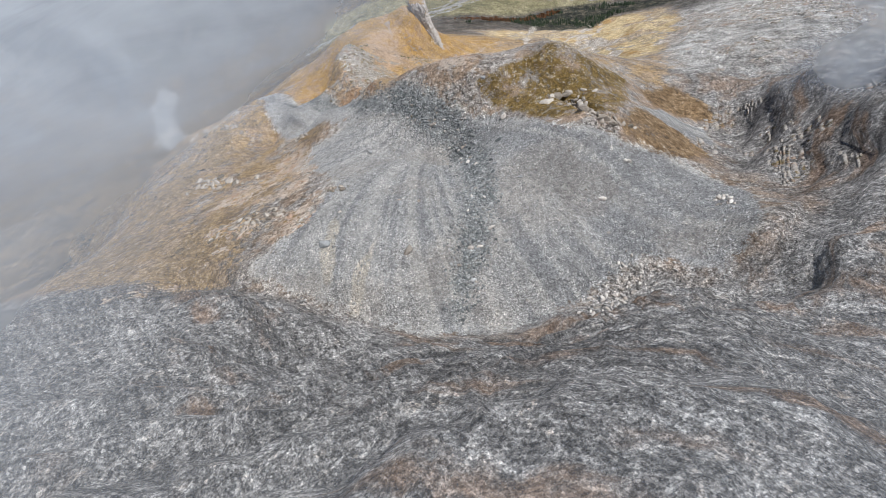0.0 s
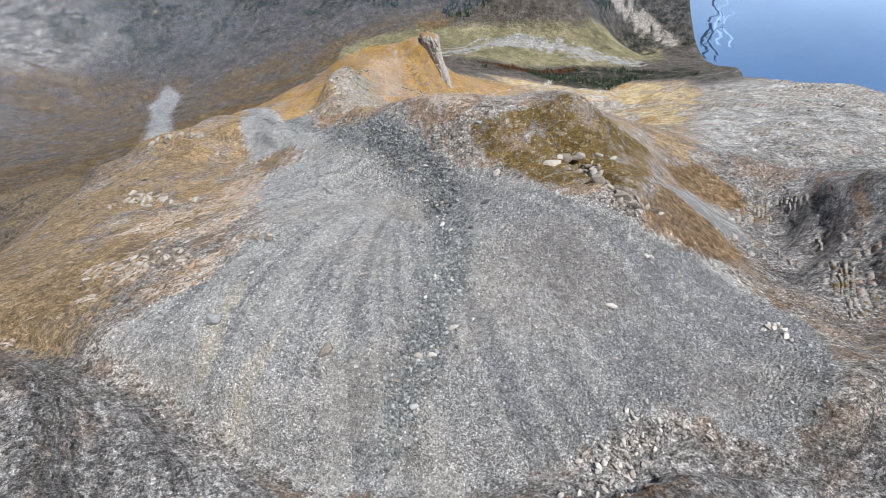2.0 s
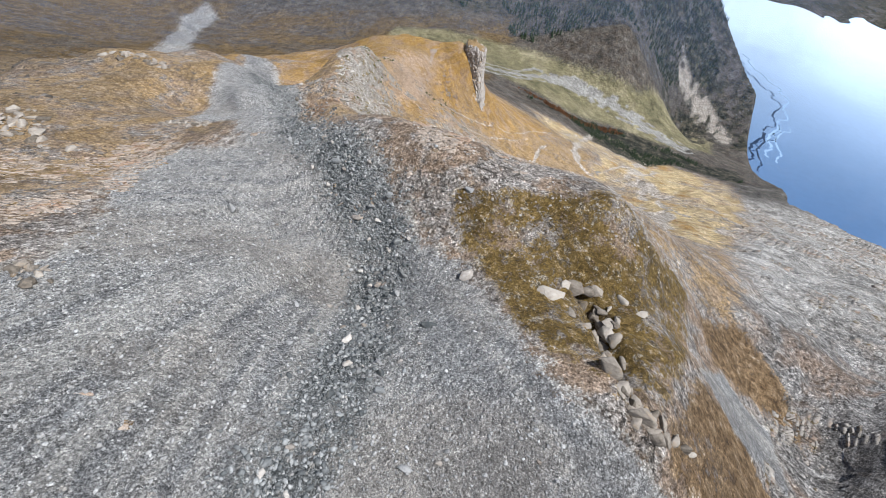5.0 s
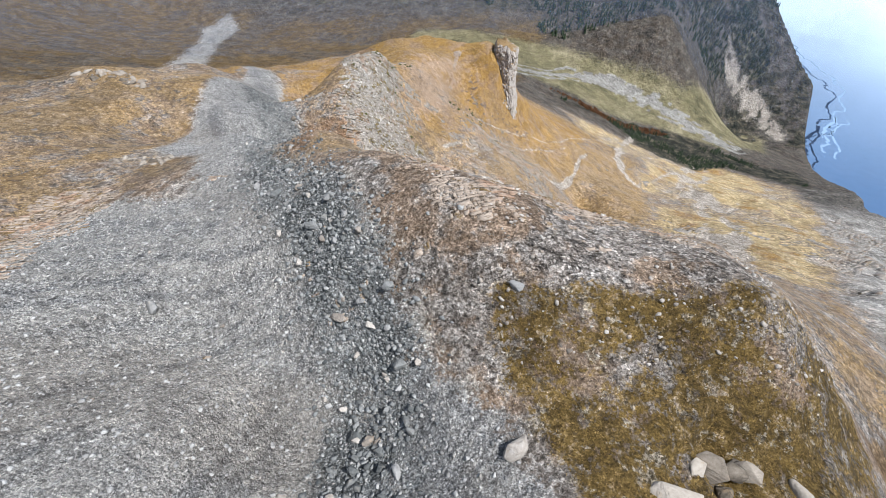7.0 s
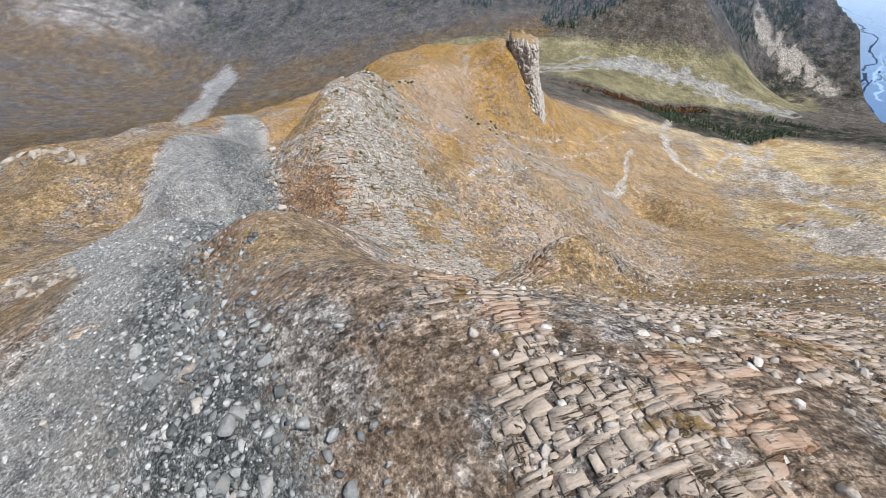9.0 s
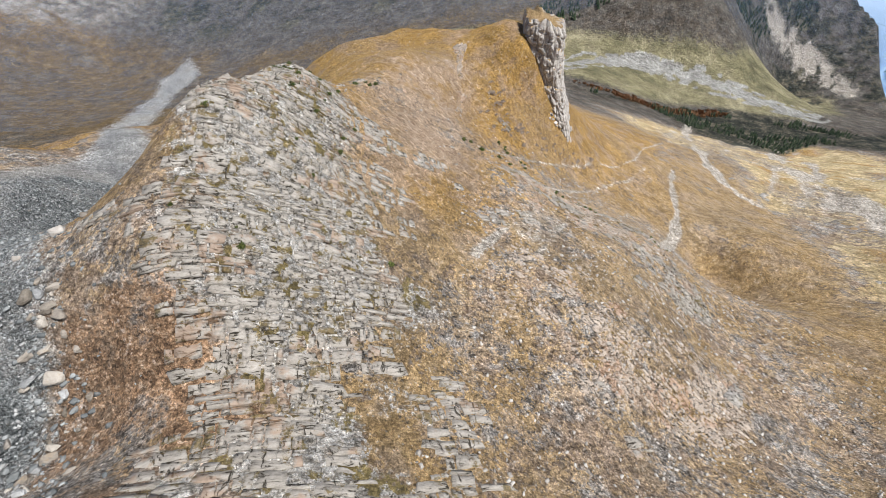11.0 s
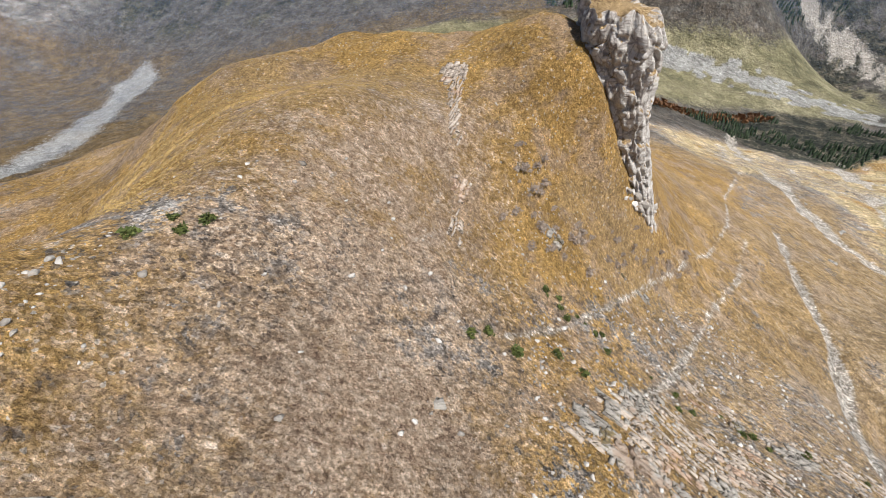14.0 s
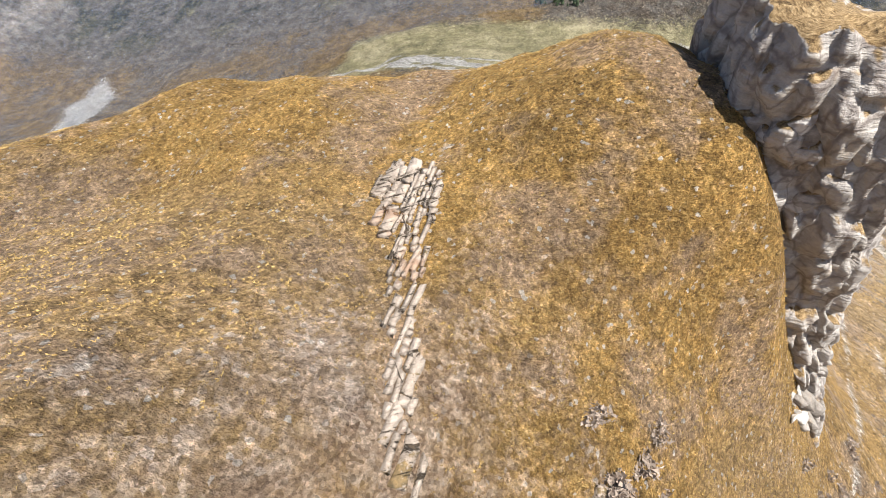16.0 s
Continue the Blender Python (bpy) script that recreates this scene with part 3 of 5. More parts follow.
def slab_material(name, tint=(1.0, 1.0, 1.0)):
    """Bedded limestone: thin dark partings, grey lichen, a little rust and turf."""
    g = Graph(name)
    lines = g.noise(1.0, 7, 0.72, g.stretch(0.40, 2.3, 1.3, (0, 0, 28)), 0.7)
    cross = g.noise(1.0, 6, 0.7, g.stretch(1.2, 0.4, 1.0, (0, 0, 28)), 0.9)
    col = g.bands(g.blend((lines, 0.5), (g.noise(0.5, 6, 0.7), 0.3), (g.noise(5.0, 4, 0.7), 0.2)), (0.38, (0.15, 0.13, 0.105)), (0.44, (0.37, 0.345, 0.31)), (0.52, (0.50, 0.475, 0.44)), (0.64, (0.68, 0.655, 0.615)))
    gap = g.math("MAXIMUM", g.step(lines, 0.43, 0.39), g.step(cross, 0.41, 0.37))
    col = g.mix(g.math("MULTIPLY", gap, 0.92), col, (0.055, 0.045, 0.032))
    col = g.mix(g.math("MULTIPLY", g.step(g.noise(0.16, 6, 0.7), 0.53, 0.61), 0.5), col, (0.46, 0.29, 0.18))
    col = g.mix(g.math("MULTIPLY", g.step(g.blend((g.noise(0.35, 7, 0.7), 0.7), (lines, 0.3)), 0.54, 0.58), 0.85), col, g.bands(g.noise(4.0, 5, 0.7), (0.34, (0.07, 0.06, 0.02)), (0.66, (0.32, 0.23, 0.09))))
    col = g.mix(1.0, col, tint, "MULTIPLY")
    return g.finish(col, g.blend((lines, 1.0), (cross, 0.6), (gap, -0.6)), 0.25)


MAT_SLAB = slab_material("bedded_limestone", (0.70, 0.66, 0.61))
MAT_SLAB_WARM = slab_material("warm_bedded_limestone", (0.88, 0.76, 0.66))
MAT_SLAB_FAR = slab_material("grey_plateau_limestone", (0.72, 0.69, 0.66))
MAT_SLAB_DARK = slab_material("dark_bedded_limestone", (0.66, 0.63, 0.60))
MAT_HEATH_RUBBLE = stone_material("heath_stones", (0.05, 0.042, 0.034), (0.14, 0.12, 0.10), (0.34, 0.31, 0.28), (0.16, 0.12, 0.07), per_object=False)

# ---- zones of the ground, in plan ----
SCREE_OUT = [(-175, 318), (-150, 300), (-130, 268), (-112, 252), (-96, 240), (-89, 228), (-76, 206), (-61, 184), (-50, 177), (-37, 171), (-29, 165), (-20, 156), (-15, 151), (-1, 144), (18, 122), (34, 115), (53, 118), (57, 110), (65, 99), (58, 82), (45, 66), (29, 75), (15, 66), (8, 56), (-11, 56), (-19, 55), (-33, 50), (-48, 62), (-55, 65), (-75, 79), (-69, 86), (-59, 100), (-56, 113), (-66, 128), (-92, 152), (-83, 165), (-70, 168), (-81, 183), (-110, 194), (-137, 234), (-152, 265), (-170, 300), (-190, 318)]
SCREE_EAST = [(47, 148), (60, 161), (77, 158), (74, 135), (70, 140), (56, 141)]
BROWN_SPUR = [(55, 177), (71, 187), (80, 179), (87, 164), (88, 149), (84, 158), (72, 164), (57, 160)]
FAR_FAN = [(175, 985), (205, 968), (245, 965), (282, 930), (303, 888), (292, 868), (266, 905), (228, 930), (185, 945)]
BAND = [(-140, 275), (-97, 234), (-57, 181), (-34, 162), (-20, 149), (-12, 123), (-10, 99), (-13, 80), (-19, 63)]
KNOLL = [(-9, 158), (0, 160), (9, 162), (25, 170), (44, 183), (53, 182), (47, 160), (45, 150), (33, 125), (26, 121), (17, 126), (10, 131), (4, 140), (-4, 147)]
GRASS_STRIP = [(33, 123), (45, 143), (58, 144), (67, 137), (69, 129), (54, 117), (45, 113), (40, 116), (34, 118)]
RED = [(-91, 256), (-84, 249), (-77, 242), (-71, 238), (-64, 233), (-66, 228), (-72, 228), (-66, 206), (-50, 183), (-57, 182), (-76, 205), (-89, 226), (-96, 241)]
SLAB = [(-93, 292), (-88, 296), (-80, 284), (-75, 280), (-68, 268), (-62, 263), (-55, 257), (-65, 245), (-58, 242), (-51, 240), (-40, 232), (-31, 222), (-29, 213), (-42, 211), (-55, 224), (-58, 212), (-70, 220), (-78, 231), (-81, 245), (-92, 262), (-98, 280)]
SLAB_TURF = [(-67, 243), (-60, 246), (-54, 243), (-44, 232), (-52, 232), (-60, 237)]
SOIL = [(-92, 324), (-91, 331), (-86, 335), (-83, 341), (-79, 349), (-73, 350), (-70, 340), (-69, 329), (-65, 321), (-64, 313), (-62, 310), (-60, 296), (-72, 284), (-80, 294), (-86, 305), (-91, 318)]
EAST_SCREE = [(-53, 298), (-40, 304), (-39, 291), (-43, 280), (-47, 282), (-51, 270), (-51, 258), (-56, 258), (-55, 265), (-53, 273), (-52, 284)]
HILL = [(-149, 298), (-83, 316), (-60, 328), (-41, 347), (-22, 365), (-3, 414), (8, 466), (-61, 478), (-130, 438), (-169, 378)]
# slope whose sunshine is painted into the grass colour
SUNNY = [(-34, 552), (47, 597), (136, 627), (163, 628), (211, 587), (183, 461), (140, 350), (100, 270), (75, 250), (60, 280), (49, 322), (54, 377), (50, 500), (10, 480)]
MEADOW = [(-260, 640), (-49, 640), (21, 655), (76, 686), (125, 686), (171, 698), (253, 800), (270, 880), (228, 907), (150, 830), (110, 775), (0, 765), (-58, 775), (-260, 750)]
WOOD = [(-50, 612), (-25, 612), (20, 640), (46, 655), (96, 688), (149, 690), (207, 665), (260, 700), (235, 600), (190, 622), (164, 633), (120, 598), (69, 604), (55, 622), (20, 634), (-25, 604)]
RIVER = [(-260, 665), (-120, 652), (-88, 656), (-50, 682), (-33, 722), (-1, 732), (33, 739), (66, 739), (101, 727), (132, 720), (156, 716), (185, 716)]
STREAM = [(59, 630), (49, 600), (40, 547), (31, 460), (35, 430), (45, 416)]
SCAR_A = [(120, 600), (100, 532), (89, 423), (72, 327), (66, 296)]
SCAR_B = [(130, 560), (99, 479), (99, 413), (84, 329), (70, 273)]
STONE_RUN_A = [(-47, 296), (-50, 287), (-52, 281), (-54, 274)]
STONE_RUN_B = [(-39, 299), (-41, 291), (-43, 282)]
GULLY = [(6, 415), (2, 395), (1, 368), (-2, 350), (-9, 331), (-15, 315)]
TRAIL = [(-63, 319), (-57, 326), (-49, 340), (-40, 355), (-25, 377), (-13, 403), (-7, 428), (17, 486)]
TRAIL_LOW = [(-50, 318), (-42, 329), (-36, 341), (-29, 355), (-18, 374), (-9, 398)]
FAR_LEFT_FAN = [(-635, 790), (-576, 744), (-545, 661), (-420, 500), (-300, 380), (-250, 320), (-290, 330), (-340, 370), (-470, 500), (-630, 714)]
FAR_PALE = [(-1000, 740), (-840, 820), (-760, 900), (-880, 1000), (-1150, 900)]
FAR_DARK = [(-660, 815), (-508, 785), (-338, 780), (-150, 830), (-200, 1000), (-500, 1000), (-780, 940)]
TAN_A = [(-51, 97), (-50, 88), (-51, 80), (-50, 72)]
TAN_B = [(-35, 87), (-38, 79), (-41, 72), (-42, 66)]
APEX = (-30.0, 168.0)


def zone_weights(x, y, z, slope):
    """Weights of the ground's covers and its painted sun and cloud shade; each is 0..1."""
    w = {}
    n1, n2 = fbm(x, y, 40, 5, 11), fbm(x, y, 9, 4, 12)
    front = inside(x, y, FRONT, 5.0)
    xs = x + 16 * n1 + 6 * n2
    crags = inside(xs, y, CRAGS_EAST, 10.0)
    scree = np.maximum(inside(x, y, SCREE_OUT, 6.0), inside(x, y, SCREE_EAST, 3.0))
    east_scree = inside(x, y, EAST_SCREE, 4.0) * ramp(n2, -0.5, 0.3)
    fan = inside(x, y, FAR_LEFT_FAN, 14.0)
    d, way = along(x, y, BAND)
    dark = ramp(d + 3.0 * n2, 4.8 + 10 * (1 - way), 1.0 + 3.5 * (1 - way)) * (0.55 + 0.45 * ramp(n2, -0.35, 0.2)) * (1 - 0.45 * ramp(way, 0.75, 1.0))
    knoll = inside(x, y, KNOLL, 3.0)
    hill = inside(x, y, HILL, 8.0)
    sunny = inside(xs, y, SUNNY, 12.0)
    slab = inside(x, y, SLAB, 6.0) + 0.7 * n2 * ramp(inside(x, y, SLAB, 6.0), 0.0, 0.2)
    turf = np.clip(inside(x, y, SLAB_TURF, 5.0) - 0.6 * n2, 0, 1) * inside(x, y, SLAB, 3.0)
    soil = inside(x, y, SOIL, 12.0) * (0.92 + 0.5 * (n2 + 0.5 * n1))
    near_east = ramp(x, -106, -92) * ramp(y, 165, 190) * (1 - ramp(y, 470, 540)) * (1 - sunny) * (1 - crags)
    west = ramp(x, -66, -90) * (1 - front) * (1 - ramp(y, 900, 1100))
    far = ramp(y, 770, 900)
    deep = inside(x, y, DEEP, 40.0)
    grass = np.maximum.reduce([knoll * (0.42 + 0.35 * ramp(n2, -0.4, 0.2)), hill, np.maximum(inside(x, y, GRASS_STRIP, 3.0), inside(x, y, BROWN_SPUR, 4.0)) * (0.78 + 0.4 * n2),
                               near_east * (0.40 + 0.12 * ramp(y, 270, 310) + 0.34 * ramp(n1 + 0.5 * n2, -0.4, 0.3)), west * (0.38 + 0.36 * ramp(n1 + 0.6 * n2, -0.45, 0.25)),
                               sunny * (0.45 + 0.4 * ramp(n1, -0.4, 0.2)), turf])
    far_pale = inside(x, y, FAR_PALE, 45.0) * np.clip(0.55 + 1.2 * n2, 0, 1)
    far_dark = inside(x, y, FAR_DARK, 50.0) * np.clip(0.6 + 1.2 * n2, 0, 1)
    grass = grass * (1 - front) * (1 - 0.8 * far) * (1 - far_pale) * (1 - far_dark)
    grass = grass * (1 - ramp(slope, 0.95, 1.5) * (1 - knoll) * (1 - hill))
    meadow = np.maximum(inside(x, y, MEADOW, 22.0), 0.8 * far * ramp(n1, 0.1, 0.4) * (1 - ramp(z, 150, 300)))
    wood = np.maximum(inside(x, y, WOOD, 12.0), far * np.clip(0.75 * ramp(n1 + 0.5 * n2, -0.1, 0.3) + 0.7 * ramp(x, -80, 120) * ramp(n2 + n1, -0.5, 0.2), 0, 0.92))
    wood = np.maximum(wood, deep * ramp(n1, -0.35, 0.1))
    dr, _ = along(x, y, RIVER)
    gravel = np.maximum(ramp(dr + 8 * n2, 10, 5), ramp(np.abs(dr - 13 + 11 * n1) + 3 * n2, 3.4, 1.4) * ramp(dr, 30, 18))
    pale = np.zeros_like(x)
    cut = np.zeros_like(x)
    for line, wide in ((STREAM, 6.0), (SCAR_A, 9.0), (SCAR_B, 7.0), (GULLY, 3.6), (STONE_RUN_A, 2.6), (STONE_RUN_B, 2.2), (TRAIL, 0.9), (TRAIL_LOW, 1.2)):
        dl, _ = along(x, y, line)
        if line is not TRAIL and line is not TRAIL_LOW:
            dl = dl + wide * (0.5 if line is GULLY else 1.1) * fbm(x, y, 16, 4, 33) + wide * 0.25
        pale = np.maximum(pale, ramp(dl, wide, wide * 0.2) * (1.25 if line is not TRAIL and line is not TRAIL_LOW else 0.66 * ramp(n2, -0.6, 0.0)))
        cut = pale if line is GULLY else cut
    pale = np.maximum(pale, sunny * ramp(ridged(x * 1.3 - 0.5 * y, 0.4 * y + 0.2 * x, 42, 4, 34), 0.78, 0.92) * 0.7)
    pale = np.maximum(pale, east_scree * (0.42 + 0.3 * n2))
    pale = np.maximum(pale, inside(x, y, FAR_FAN, 9.0) * np.clip(0.62 + 1.5 * n2 + 0.8 * n1, 0, 1))
    tan = np.zeros_like(x)
    for line in (TAN_A, TAN_B):
        dl, part_way = along(x, y, line)
        tan = np.maximum(tan, ramp(dl + 1.6 * n2 + 1.5 * fbm(x + y, (x - y) / 5, 5, 3, 44), 3.4, 0.6) * ramp(part_way, 0.0, 0.25))
    theta = np.arctan2(x - APEX[0], APEX[1] - y)
    radius = np.hypot(x - APEX[0], y - APEX[1])
    streak = 0.5 + 1.15 * fbm(theta * 52 + 0.06 * y, radius / 42, 1.6, 5, 41, 0.72) + 0.10 * ramp(x, -10, -40) - 0.20 * ramp(x, 0, 40)
    left_side = ramp(y, 150, 190)
    streak = streak * (1 - left_side) + left_side * (0.5 + 0.5 * fbm(x + y, (x - y) / 6, 7, 4, 43))
    w["a"] = (np.maximum.reduce([scree, fan * 0.8]) * (1 - front), grass, soil)
    w["b"] = (dark * np.maximum(scree, 0.3), inside(x, y, RED, 4.0) * np.clip(0.68 + 1.3 * n2, 0, 1), slab * (1 - turf))
    w["c"] = (gravel, meadow, wood * (1 - gravel))
    w["d"] = (np.clip(streak, 0, 1), np.maximum(knoll * 0.8, 0.0), pale)
    # brown heath to the west and far off, cloud shade painted in
    dun_shade = np.maximum.reduce([ramp(x, -150, -260), ramp(y, 430, 560) * (1 - sunny), 0.42 * ramp(x, -60, -80) * ramp(y, 270, 220) * ramp(n1, -0.3, 0.3)])
    w["e"] = (np.clip(np.maximum(front, crags * (0.95 - 0.95 * ramp(y, 175, 230))) + 0.8 * (far + deep), 0, 1) * (1 - far_pale), np.clip(dun_shade, 0, 1) * (1 - far_pale), sunny)
    w["f"] = (np.maximum(tan, (1 - inside(xs, y, HILL, 34.0)) * (1 - ramp(y + 10 * n1, 262, 300) * ramp(x + 10 * n1, -36, -62)) * (1 - scree) * (1 - sunny) * (1 - knoll) * ramp(y, 640, 560)), np.maximum(inside(x, y, GRASS_STRIP, 3.0), inside(x, y, BROWN_SPUR, 4.0)), np.maximum(crags * ramp(y + 0.3 * x, 190, 235) * (1 - sunny), 0.8 * far_pale))
    w["front"], w["crags"], w["rock"] = front, crags, np.clip(1 - scree - grass - soil - gravel - meadow, 0, 1)
    w["cut"] = cut
    w["streak"], w["scree"], w["far"], w["deep"] = streak, scree, far, deep
    return w


def relief(x, y, z, w):
    """Fine relief by cover: ledges in the crags, furrows in the scree, hummocks in the turf."""
    out = np.zeros_like(x)
    hard = np.clip(w["front"] + w["crags"], 0, 1) * (1 - w["scree"])
    warp = 3.0 * fbm(x, y, 45, 4, 51) + 1.2 * fbm(x, y, 12, 3, 52)
    beds = (z + 0.18 * x + 0.10 * y + 1.6 * warp) / 8.0
    step = beds - np.floor(beds)
    out += hard * ((5.5 - 3.2 * w["crags"]) * (ramp(step, 0.72, 0.96) - step) + (2.4 - 0.6 * w["crags"]) * (ridged(x, y, 24, 5, 53) - 0.55) + 5.0 * fbm(x, y, 60, 4, 54))
    beds2 = (z + 0.3 * x + 2 * warp) / 1.7
    out += hard * (1.1 - 0.7 * w["crags"]) * (ramp(beds2 - np.floor(beds2), 0.4, 0.9) - (beds2 - np.floor(beds2)))
    rock = w["rock"] * (1 - hard)
    out += rock * (0.9 * (ridged(x, y, 14, 5, 55) - 0.55) + 1.0 * fbm(x, y, 30, 3, 56))
    out += w["b"][2] * 0.5 * fbm(x * 0.6, y * 1.6, 2.2, 3, 57)
    out += w["scree"] * (0.5 * (w["streak"] - 0.5) * ramp(y, 190, 150) + 0.12 * fbm(x, y, 2.0, 3, 58))
    out += w["b"][0] * 0.7 * fbm(x, y, 4.0, 3, 59)
    out += w["a"][1] * (0.35 * fbm(x, y, 6.0, 4, 60) + 0.7 * fbm(x, y, 24, 3, 61))
    hill = inside(x, y, HILL, 8.0)
    out += hill * (0.55 * (ridged(x + 0.15 * y, y * 0.35, 4.5, 4, 74) - 0.55) + 0.28 * fbm(x, y, 1.6, 3, 75))
    out += w["a"][2] * 0.35 * (ridged(x * 0.7, y, 7, 4, 62) - 0.5)
    out += (w["far"] + w["deep"]).clip(0, 1) * (55 * (ridged(x, y, 240, 5, 63) - 0.5) + 14 * fbm(x, y, 60, 4, 64)) * ramp(z, 150, 260)
    knoll = inside(x, y, KNOLL, 4.0)
    out += knoll * (1.8 * (ridged(x, y, 10, 4, 65) - 0.5) + 0.8 * fbm(x, y, 3.5, 4, 66))
    dk, _ = along(x, y, [(19, 150), (23, 145), (25, 137), (27, 129)])
    out += 3.0 * np.exp(-((x - 33.0) / 6.5) ** 2 - ((y - 143.0) / 9.0) ** 2) - 3.4 * np.exp(-(dk / 1.9) ** 2)
    west = ramp(x, -120, -190) * ramp(y, 120, 200) * (1 - w["far"])
    out += west * (9.0 * (ridged(x + 0.4 * y, y - 0.3 * x, 85, 5, 67) - 0.5) + 2.2 * fbm(x, y, 18, 4, 68))
    out += w["e"][2] * (5.0 * (ridged(x * 1.3 - 0.5 * y, 0.4 * y + 0.2 * x, 42, 5, 34) - 0.5) * -1 + 1.5 * fbm(x, y, 14, 4, 69))
    dt, _ = along(x, y, [(-103, 81), (-70, 73), (-45, 64), (-25.5, 57.5), (-6, 61), (12, 66)])
    out -= 4.5 * np.exp(-(dt / 4.5) ** 2)
    out -= 1.2 * np.maximum(0, w["cut"] - 0.3) * (1 - w["far"])
    return out


def ground_height(x, y, with_weights=False):
    z = shape_height(x, y)
    h = 1.5
    slope = np.hypot(base_height(x + h, y) - base_height(x - h, y), base_height(x, y + h) - base_height(x, y - h)) / (2 * h)
    w = zone_weights(x, y, z, slope)
    z = z + relief(x, y, z, w)
    return (z, w) if with_weights else z


def build_ground():
    u, v = np.linspace(-1, 1, 640), np.linspace(-1, 1, 880)
    gx, gy = -22 + 36 * np.sinh(5.53 * u), 250 + 92 * np.sinh(4.58 * v)
    x, y = np.meshgrid(gx, gy)
    z, w = ground_height(x, y, True)
    ny, nx = x.shape
    idx = np.arange(nx * ny).reshape(ny, nx)
    quads = np.stack([idx[:-1, :-1], idx[:-1, 1:], idx[1:, 1:], idx[1:, :-1]], -1).reshape(-1, 4)
    me = bpy.data.meshes.new("ground")
    me.vertices.add(nx * ny)
    me.vertices.foreach_set("co", np.stack([x, y, z], -1).astype(np.float32).ravel())
    me.loops.add(quads.size)
    me.loops.foreach_set("vertex_index", quads.astype(np.int32).ravel())
    me.polygons.add(len(quads))
    me.polygons.foreach_set("loop_start", np.arange(0, quads.size, 4, dtype=np.int32))
    me.update(calc_edges=True)
    me.polygons.foreach_set("use_smooth", np.ones(len(quads), bool))
    for key in "abcdef":
        rgba = np.ones((nx * ny, 4), np.float32)
        for k in range(3):
            rgba[:, k] = w[key][k].ravel()
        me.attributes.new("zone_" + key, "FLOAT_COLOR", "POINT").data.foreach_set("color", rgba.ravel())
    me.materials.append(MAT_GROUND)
    return tagged(new("ground", me), "mountain ground of grey scree, pale rock and dry golden grass", "ground", kind="structure"), (gx, gy, z)


ground, (GRID_X, GRID_Y, GRID_Z) = build_ground()


def rest(x, y):
    """Height of the built ground at plan places."""
    x, y = np.atleast_1d(np.asarray(x, float)), np.atleast_1d(np.asarray(y, float))
    i = np.clip(np.searchsorted(GRID_X, x) - 1, 0, len(GRID_X) - 2)
    j = np.clip(np.searchsorted(GRID_Y, y) - 1, 0, len(GRID_Y) - 2)
    fx = (x - GRID_X[i]) / (GRID_X[i + 1] - GRID_X[i])
    fy = (y - GRID_Y[j]) / (GRID_Y[j + 1] - GRID_Y[j])
    return (GRID_Z[j, i] * (1 - fx) + GRID_Z[j, i + 1] * fx) * (1 - fy) + (GRID_Z[j + 1, i] * (1 - fx) + GRID_Z[j + 1, i + 1] * fx) * fy


def lie(x, y, h=1.2):
    """The ground's upward normal at plan places."""
    n = np.stack([rest(x - h, y) - rest(x + h, y), rest(x, y - h) - rest(x, y + h), np.full(np.shape(np.atleast_1d(x)), 2 * h)], -1)
    return n / np.linalg.norm(n, axis=-1, keepdims=True)

# ---- stones: angular blocks, single and in heaps ----
def hull(seed, points=13, flat=0.75):
    """An angular block of about unit size: vertices and triangles."""
    rng = np.random.RandomState(seed)
    p = rng.normal(size=(points, 3))
    p /= np.linalg.norm(p, axis=1, keepdims=True)
    p = np.sign(p) * np.abs(p) ** 0.7 * np.array([1.0, 0.8, flat]) * rng.uniform(0.8, 1.0, (points, 1)) * 0.62
    bm = bmesh.new()
    for q in p:
        bm.verts.new(q)
    bmesh.ops.convex_hull(bm, input=bm.verts[:])
    bmesh.ops.delete(bm, geom=[w for w in bm.verts if not w.link_faces], context="VERTS")
    bmesh.ops.triangulate(bm, faces=bm.faces[:])
    bm.verts.index_update()
    vs = np.array([w.co[:] for w in bm.verts])
    fs = np.array([[w.index for w in f.verts] for f in bm.faces])
    bm.free()
    return vs, fs


HULLS = [hull(100 + k, 12 + k % 5, (0.55, 0.7, 0.85)[k % 3]) for k in range(12)]


def mesh_of(name, vs, fs, mat, smooth=False):
    me = bpy.data.meshes.new(name)
    vs, fs = np.asarray(vs, np.float32), np.asarray(fs, np.int32)
    me.vertices.add(len(vs))
    me.vertices.foreach_set("co", vs.ravel())
    me.loops.add(fs.size)
    me.loops.foreach_set("vertex_index", fs.ravel())
    me.polygons.add(len(fs))
    me.polygons.foreach_set("loop_start", np.arange(0, fs.size, fs.shape[1], dtype=np.int32))
    me.update(calc_edges=True)
    if smooth:
        me.polygons.foreach_set("use_smooth", np.ones(len(fs), bool))
    me.materials.append(mat)
    return me


